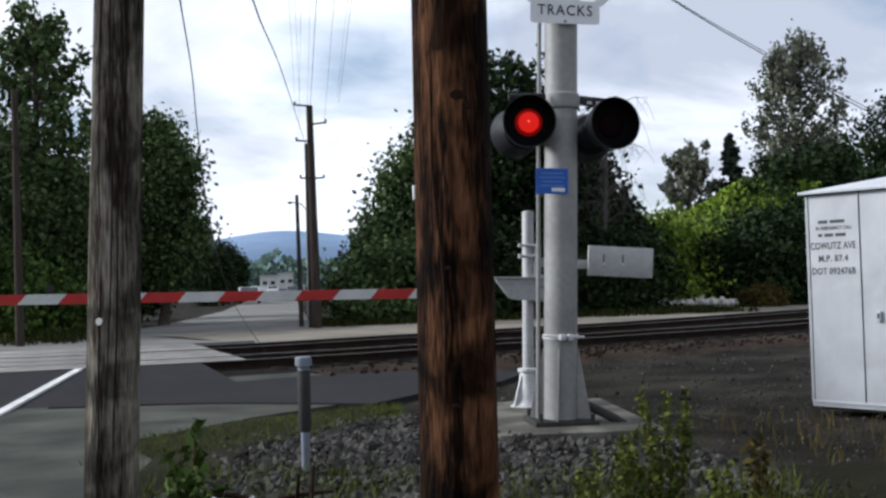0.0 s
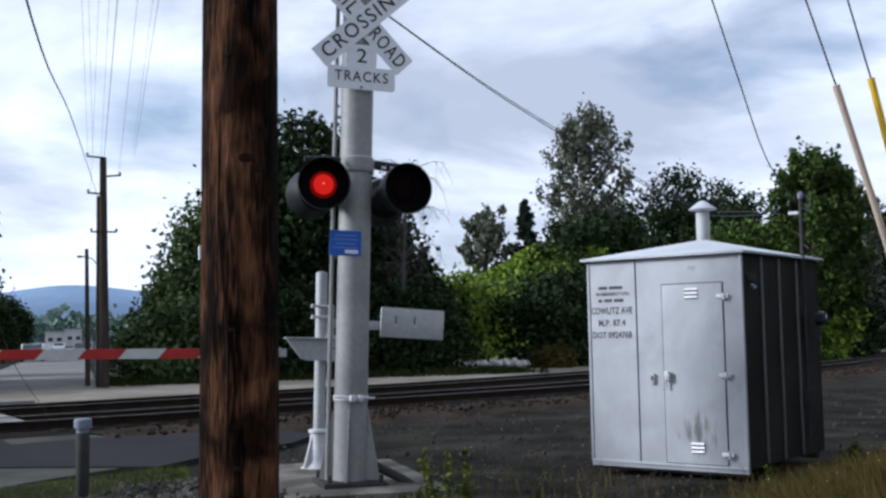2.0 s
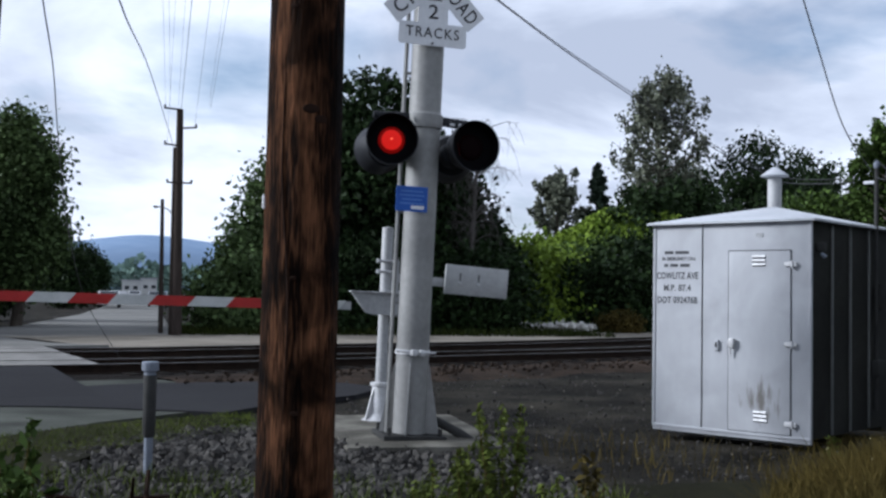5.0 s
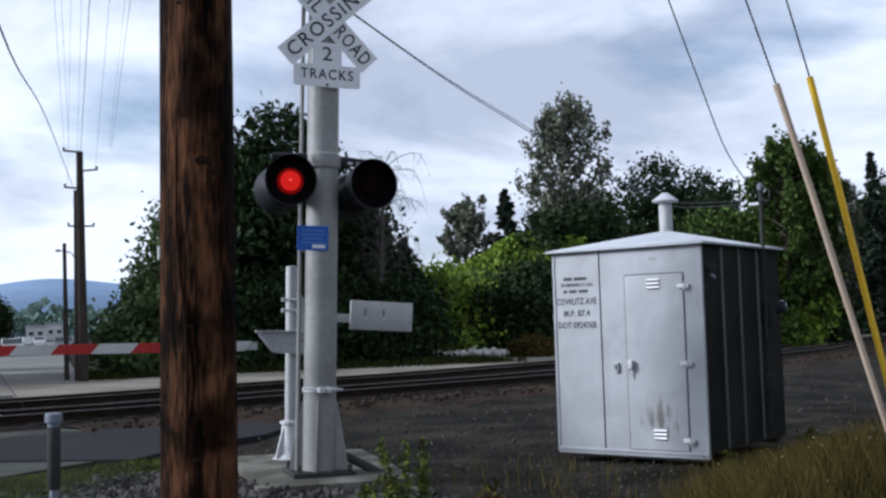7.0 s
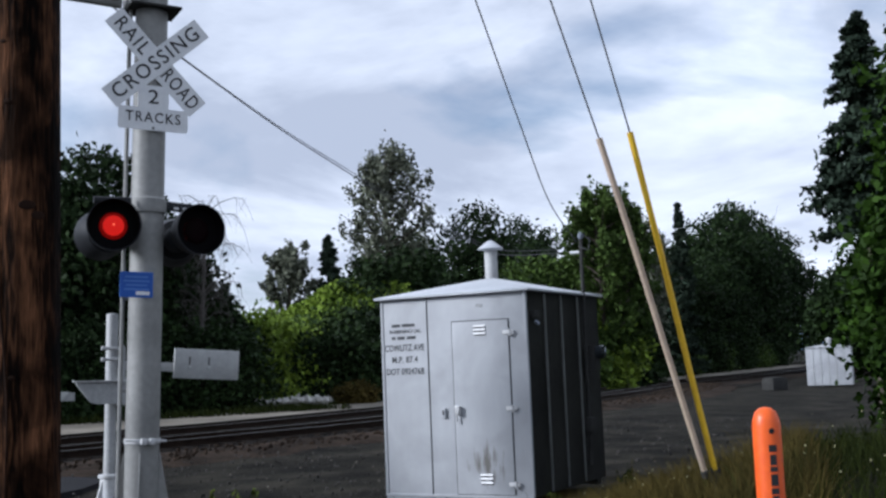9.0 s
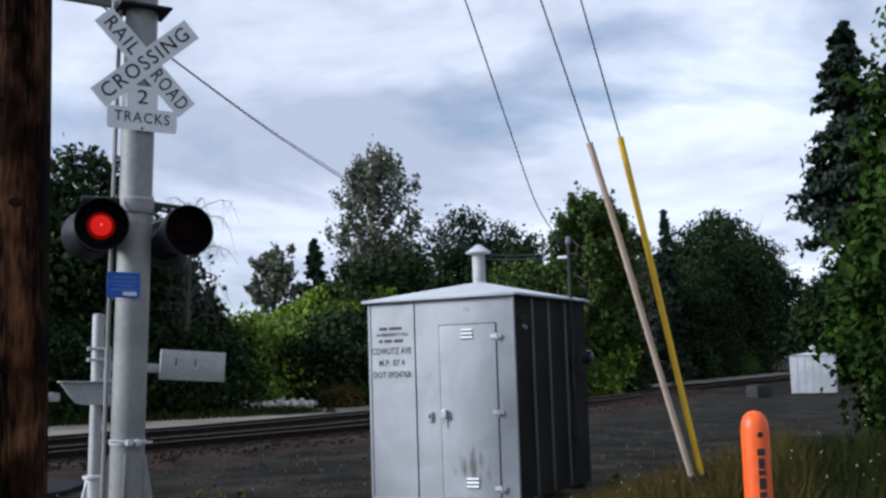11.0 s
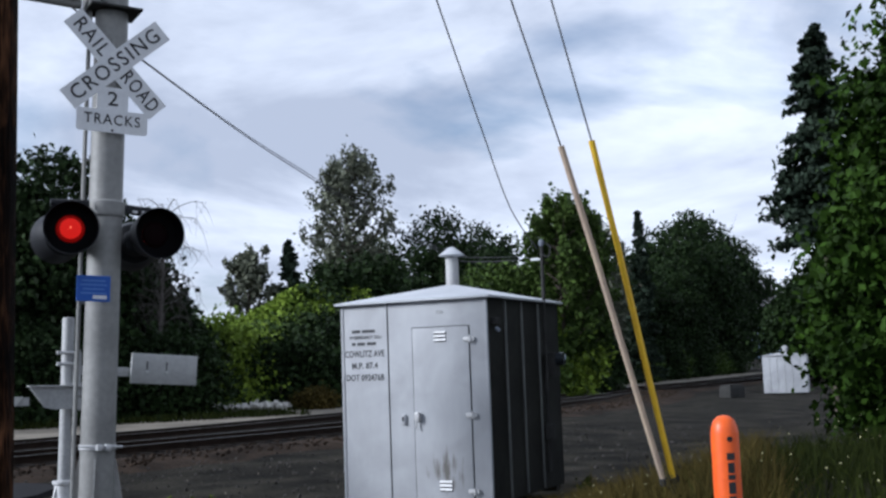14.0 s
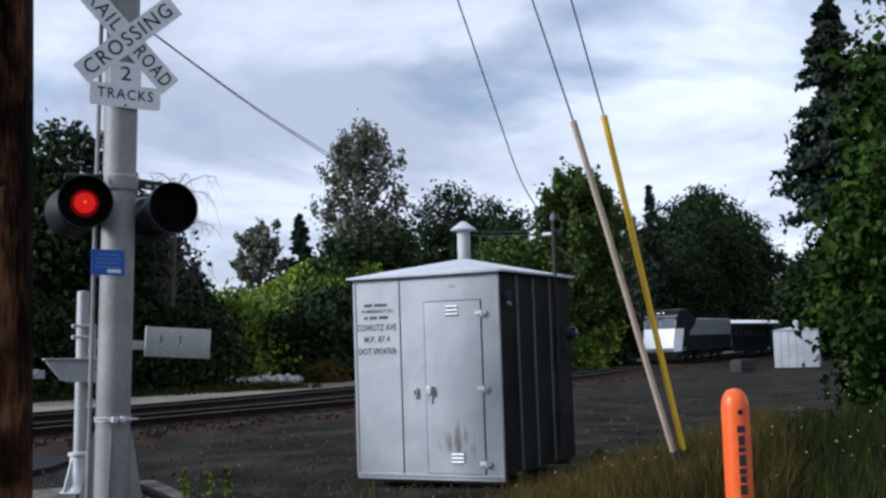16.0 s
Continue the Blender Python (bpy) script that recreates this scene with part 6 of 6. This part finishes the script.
# ---- grass, weeds and stones ----
def blades(name, spots, height, width, material, label, seed, category="grass", lean=0.35):
    rng = np.random.default_rng(seed)
    s = np.array(spots)
    n = len(s)
    h = height * rng.uniform(0.5, 1.25, n)
    a = rng.uniform(0, math.tau, n)
    side = np.stack([np.cos(a), np.sin(a), np.zeros(n)], 1) * width / 2
    bend = rng.normal(size=(n, 3)) * np.array([1, 1, 0]) * lean * h[:, None]
    up = np.stack([np.zeros(n), np.zeros(n), h], 1)
    v = np.stack([s - side, s + side, s + up * 0.55 + bend * 0.35 + side * 0.7, s + up * 0.55 + bend * 0.35 - side * 0.7, s + up + bend], 1).reshape(-1, 3)
    k = (np.arange(n) * 5)[:, None]
    f = [tuple(r) for r in (k + np.array([[0, 1, 2, 3]])).tolist()] + [tuple(r) for r in (k + np.array([[3, 2, 4]])).tolist()]
    ob = new(name, raw(name, v.tolist(), f, material))
    return tagged(ob, label, category, kind="stuff")


def scatter(rng, n, inside, x0, x1, y0, y1, patchy=0.0):
    out = []
    while len(out) < n:
        x, y = rng.uniform(x0, x1), rng.uniform(y0, y1)
        if inside(x, y) and (patchy == 0 or noise.noise(Vector((x * 1.1, y * 1.1, 7))) > rng.uniform(-0.9, 0.5) * patchy):
            out.append((x, y, land(x, y) - 0.04))
    return out


def bank_sheet():
    bm = bmesh.new()
    n = 44
    grid = [[None] * (n + 1) for _ in range(n + 1)]
    for j in range(n + 1):
        for i in range(n + 1):
            x, y = 0.4 + 11.0 * i / n, -11.2 + 9.6 * j / n
            edge = min(i, j, n - i, n - j) / 5
            z = land(x, y) + 0.05 * noise.noise(Vector((x, y, 0))) + (0.012 if edge >= 1 else -0.12 * (1 - edge))
            grid[j][i] = bm.verts.new((x, y, z))
    for j in range(n):
        for i in range(n):
            bm.faces.new((grid[j][i], grid[j][i + 1], grid[j + 1][i + 1], grid[j + 1][i]))
    solid("grass_bank", bm, M["sod"], "low bank of soil under long dry grass", "bank", kind="structure")


bank_sheet()
rng = np.random.default_rng(5)
on_bank = lambda x, y: land(x, y) > 0.03 and math.hypot(x + 2.6, y + 10.8) > 2.6 and not (x < 2.2 and y < -9.2)
blades("long_grass", scatter(rng, 26000, lambda x, y: on_bank(x, y) and y > 1.036 * x - 8.6 + 0.8 * noise.noise(Vector((x, y, 4))), 0.4, 10.5, -10.6, -2.4, 0.5), 0.34, 0.008, M["grass_dry"], "long dry straw-coloured grass on the bank", 21)
blades("long_grass", scatter(rng, 30000, lambda x, y: on_bank(x, y) and (y < 1.036 * x - 7.6 or rng.uniform() < 0.25), 0.4, 10.5, -10.6, -2.4, 0.4), 0.28, 0.010, M["grass"], "long green grass on the bank", 22)
blades("grass", scatter(rng, 9000, lambda x, y: -4.4 < x < -1.3 and 0.2 + 0.55 * (x + 4.2) - 0.9 < y < 0.95 + 0.75 * (x + 4.2) and y < 2.9, -4.6, -1.2, -2.2, 3.0), 0.10, 0.010, M["grass_road"], "short bright grass beside the road", 23)
blades("grass", scatter(rng, 5000, lambda x, y: -3.9 < x < 0.9 and -6.6 < y < -1.6 - 0.35 * (x + 2.5), -4.0, 1.0, -6.8, -1.2, 0.6), 0.17, 0.010, M["grass_road"], "tufts of grass round the pole", 24)
blades("grass", scatter(rng, 5000, lambda x, y: True, -1.7, 14.0, 27.2, 31.5, 0.7), 0.35, 0.05, M["grass"], "rough grass before the trees", 25)
blades("grass", scatter(rng, 4000, lambda x, y: True, -16, -8.6, 22.4, 34.0, 0.5), 0.40, 0.05, M["grass"], "rough grass beside the street", 26)
blades("grass", scatter(rng, 500, lambda x, y: abs(x - 3.6) + abs(y + 1.2) < 3.5 and not (2.9 < x < 5.2 and -0.9 < y < 2.0), 1.2, 6.5, -3.2, 0.4, 0.8), 0.20, 0.010, M["grass_dry"], "weeds round the signal house", 27)
sheet("verge", [(-4.2, 0.6), (-3.2, 1.95), (-1.75, 2.75), (-1.4, 2.3), (-2.6, 0.6), (-3.2, -1.0), (-4.0, -4), (-3.8, -0.6)], 0.022, M["sod"], "strip of grassy soil beside the road", "verge")


def flower_specks(n=420, seed=29):
    """Tiny pale flower heads standing in the long grass."""
    rng = np.random.default_rng(seed)
    spots = np.array(scatter(rng, n, on_bank, 0.6, 6.5, -9.4, -2.6, 0.9))
    spots[:, 2] += rng.uniform(0.12, 0.42, n)
    tagged(new("wild_flowers", leaf_mesh("wild_flowers", spots, 0.014, rng, M["flower"], up=1.0, long=1.1)), "tiny pale flower heads in the long grass", "flowers", kind="stuff")


flower_specks()


def rocks(name, n, inside, x0, x1, y0, y1, size, seed, label, pile=None):
    rng = np.random.default_rng(seed)
    verts, faces = [], []
    ico = [(0, 0, 1), (0.9, 0, 0.3), (0.28, 0.85, 0.3), (-0.72, 0.53, 0.3), (-0.72, -0.53, 0.3), (0.28, -0.85, 0.3), (0, 0, -0.6)]
    tris = [(0, 1, 2), (0, 2, 3), (0, 3, 4), (0, 4, 5), (0, 5, 1), (6, 2, 1), (6, 3, 2), (6, 4, 3), (6, 5, 4), (6, 1, 5)]
    made = 0
    while made < n:
        x, y = rng.uniform(x0, x1), rng.uniform(y0, y1)
        if not inside(x, y):
            continue
        z = land(x, y) + (pile(x, y) if pile else 0.0)
        s = size * rng.uniform(0.45, 1.4)
        turn = Euler(rng.uniform(0, 6.28, 3)).to_matrix()
        sc = rng.uniform(0.6, 1.25, 3)
        k = len(verts)
        for v in ico:
            w = turn @ Vector([c * s * f * rng.uniform(0.8, 1.2) for c, f in zip(v, sc)])
            verts.append((x + w.x, y + w.y, z + w.z + s * 0.1 - 0.02))
        faces += [(a + k, b + k, c + k) for a, b, c in tris]
        made += 1
    ob = new(name, raw(name, verts, faces, M["stone"]))
    return tagged(ob, label, "stones", kind="stuff")


in_bed = lambda x, y: -3.3 < x < 0.9 and -3.6 < y < 2.6 and y < 1.35 + 0.75 * (x + 2.2) and y > -3.4 - 0.15 * x and not (-0.62 < x < 0.85 and -0.7 < y < 2.0)
rocks("crushed_rock", 5200, in_bed, -3.4, 1.0, -3.8, 2.7, 0.052, 31, "heap of grey crushed rock between road and signal", pile=lambda x, y: 0.10 * max(0.0, 1 - math.hypot((x + 1.3) / 1.8, (y + 0.6) / 2.4)))
rocks("loose_stones", 1500, lambda x, y: True, -1.0, 16.0, 2.5, 14.0, 0.026, 32, "loose stones scattered over the dirt")
rocks("loose_stones", 1100, lambda x, y: True, 0.8, 4.5, -4.0, 2.6, 0.018, 33, "loose stones scattered over the dirt")
rocks("pale_pebbles", 70, lambda x, y: True, 0.5, 9.0, -4.0, 9.0, 0.013, 34, "few pale pebbles and chips on the dirt").data.materials[0] = M["service"]


def verge_stones():
    rng = np.random.default_rng(44)
    spots = []
    for _ in range(1500):
        p, d = along(S0 + 0.5 + rng.uniform(0, 45)**1.0)
        o = rng.uniform(-4.0, -1.8)
        spots.append((p.x - d.y * o, p.y + d.x * o))
    it = iter(spots)
    verts, faces = [], []
    for x, y in it:
        s = 0.038 * rng.uniform(0.4, 1.8)
        k = len(verts)
        for vx, vy, vz in ((1, 0, 0), (-0.4, 0.9, 0), (-0.5, -0.8, 0), (0.1, 0, 0.7), (0, 0, -0.5)):
            verts.append((x + vx * s * rng.uniform(0.7, 1.4), y + vy * s * rng.uniform(0.7, 1.4), 0.06 + vz * s))
        faces += [(k, k + 1, k + 3), (k + 1, k + 2, k + 3), (k + 2, k, k + 3), (k + 1, k, k + 4), (k + 2, k + 1, k + 4), (k, k + 2, k + 4)]
    tagged(new("verge_stones", raw("verge_stones", verts, faces, M["track_side"])), "pale and brown stones littering the track verge", "stones", kind="stuff")


verge_stones()


def weed(at, height, seed, material, label, leaf=0.06, stems=5, per=46):
    rng = np.random.default_rng(seed)
    t = thing("weed", label, "weed", at, group="weeds")
    bm = bmesh.new()
    cs = []
    for k in range(stems):
        a = rng.uniform(0, math.tau)
        r = height * rng.uniform(0.04, 0.25)
        h = height * rng.uniform(0.6, 1.0)
        foot = Vector((math.cos(a) * r * 0.4, math.sin(a) * r * 0.4, -0.05))
        tip = Vector((math.cos(a) * r, math.sin(a) * r, h))
        tube([foot, foot.lerp(tip, 0.5), tip], [0.006, 0.005, 0.002], 5, bm)
        q = rng.uniform(0.1, 1.0, (per, 1))
        cs.append(np.array(foot) + (np.array(tip) - np.array(foot)) * q + rng.normal(size=(per, 3)) * np.array([1, 1, 0.5]) * 0.05 * (1.25 - q))
    part("stem", bm, M["grass_dry"], t)
    ob = new("leaves", leaf_mesh("leaves", np.concatenate(cs), leaf, rng, material, up=0.6, long=2.2))
    ob.parent = t


weed((-0.36, -4.25, -0.03), 0.88, 61, M["grass_road"], "tall feathery green weed beside the pole", 0.022, 9, 130)
weed((-0.58, -4.15, -0.03), 0.62, 62, M["grass_road"], "tall feathery green weed beside the pole", 0.022, 8, 110)
weed((-0.85, -4.30, -0.03), 0.55, 63, M["grass_road"], "feathery green weed beside the pole", 0.02, 7, 90)
weed((-0.15, -4.5, -0.03), 0.45, 64, M["grass_road"], "feathery green weed beside the pole", 0.02, 7, 90)
weed((0.45, -3.6, -0.03), 0.45, 65, M["grass_dry"], "dry weed in the gravel", 0.035, 4, 34)
weed((-3.3, -4.2, -0.03), 0.82, 66, M["leaf_mid"], "leafy weed at the foot of the old pole", 0.045, 6, 40)
weed((-3.05, -4.5, -0.03), 0.6, 67, M["leaf_mid"], "leafy weed at the foot of the old pole", 0.045, 5, 34)
weed((3.95, -1.2, -0.03), 0.22, 69, M["grass_road"], "small weed in front of the signal house", 0.02, 5, 30)
weed((4.6, -1.6, 0.02), 0.5, 70, M["grass"], "weed beside the signal house", 0.035, 5, 34)


def brush_pile():
    rng = np.random.default_rng(81)
    t = thing("brush_pile", "dark heap of dead brush and bark at the roadside", "brush pile", (-3.0, -4.4, 0.02))
    for k in range(60):
        c = Vector((rng.uniform(-0.5, 0.5), rng.uniform(-0.3, 0.3), rng.uniform(0.0, 0.28)))
        d = Vector((rng.normal(), rng.normal() * 0.7, rng.normal() * 0.25)).normalized() * rng.uniform(0.15, 0.4)
        part("stick", tube([c - d, c + Vector((0, 0, 0.03)), c + d], [0.012, 0.016, 0.008], 5), M["knot"], t)
    for k in range(7):
        b = box((rng.uniform(0.06, 0.2), 0.02, rng.uniform(0.02, 0.05)), (rng.uniform(-0.35, 0.35), rng.uniform(-0.4, -0.2), rng.uniform(0.2, 0.36)), pose(0, 0, 0, rng.uniform(-40, 40), rng.uniform(-70, 70), rng.uniform(-60, 60)))
        part("wood_scrap", b, M["plate"], t, "pale scrap of wood")


brush_pile()
rocks("pale_rubble", 70, lambda x, y: True, 12.4, 16.0, 32.4, 34.4, 0.22, 82, "pale rubble heaped before the thicket", pile=lambda x, y: 0.25).data.materials[0] = M["litter"]
tree((17.0, 33.8, 0), 0.95, BUSH, M["grass_dry"], "heap of brown dead brush before the thicket", leaf=0.12, count=120, spread=0.2, trunk=0.03, seed=83, name="brush_heap", category="brush pile", group="brush heaps")


# ---- the distance ----
def ridge(name, dist, z0, amp, seed, material, label, a0=-75, a1=75, n=220, thick=400, base=-30):
    verts, faces = [], []
    for k in range(n + 1):
        a = radians(a0 + (a1 - a0) * k / n)
        h = z0 + 34 * math.exp(-((a - 0.006) / 0.06)**2) + amp * (noise.noise(Vector((a * 2.4, seed, 0))) + 0.45 * noise.noise(Vector((a * 7, seed, 1))) + 0.2 * noise.noise(Vector((a * 22, seed, 2))))
        x, y = math.sin(a), math.cos(a)
        verts += [(x * dist, y * dist, base), (x * dist * 1.02, y * dist * 1.02, max(2, h * 0.6)), (x * (dist + thick), y * (dist + thick), max(4, h)), (x * (dist + thick * 2), y * (dist + thick * 2), base)]
    for k in range(n):
        for j in range(3):
            p = k * 4 + j
            faces.append((p, p + 4, p + 5, p + 1))
    tagged(new(name, raw(name, verts, faces, material, True)), label, "hill", kind="structure")


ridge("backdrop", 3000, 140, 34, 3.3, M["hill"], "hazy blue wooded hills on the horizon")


def far_wood(name, dist, height, a0, a1, seed, n=5200, leaf=2.4):
    rng = np.random.default_rng(seed)
    a = np.radians(rng.uniform(a0, a1, n))
    top = np.array([height * (0.75 + 0.4 * noise.noise(Vector((float(q) * 40, seed, 0)))) for q in a])
    r = dist + rng.uniform(0, 40, n)
    c = np.stack([np.sin(a) * r, np.cos(a) * r, top * rng.uniform(0, 1, n)**0.6], 1)
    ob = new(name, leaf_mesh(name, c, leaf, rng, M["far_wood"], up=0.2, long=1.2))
    tagged(ob, "distant hazy trees at the street's end", "far woods", kind="stuff")


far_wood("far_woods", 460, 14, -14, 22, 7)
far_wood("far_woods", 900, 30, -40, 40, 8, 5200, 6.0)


# ---- movement ----
def motions():
    for lamp, first, m in FLASHERS:
        walk(lamp, flash_rows(first, m))
    times = [0.0, 2.0, 4.0, 6.0, 8.0, 10.0, 11.0, 12.0, 13.0, 13.5, 14.0, 14.25, 14.5, 14.75, 15.0, 15.25, 15.5, 15.75, 16.0]
    spans = [(LOCO, 0.0, 16.6)] + [(c, 17.35 + 13.35 * k, 13.0) for k, c in enumerate(COACHES)]
    for ob, back, length in spans:
        rows = []
        for t in times:
            s = TRAIN_16 + SPEED * (16.0 - t) + back
            p, _ = along(s)
            q, _ = along(s + length)
            d = (q - p).normalized()
            n = Vector((-d.y, d.x, 0)) * TRAIN_OFFSET
            rows.append((t, Matrix.Translation(p + n + Vector((0, 0, 0.172 + fall(p.x)))) @ pose(0, 0, 0, 0, 0, math.degrees(math.atan2(d.y, d.x)))))
        walk(ob, rows)


TRAIN_OFFSET = 0.0
motions()
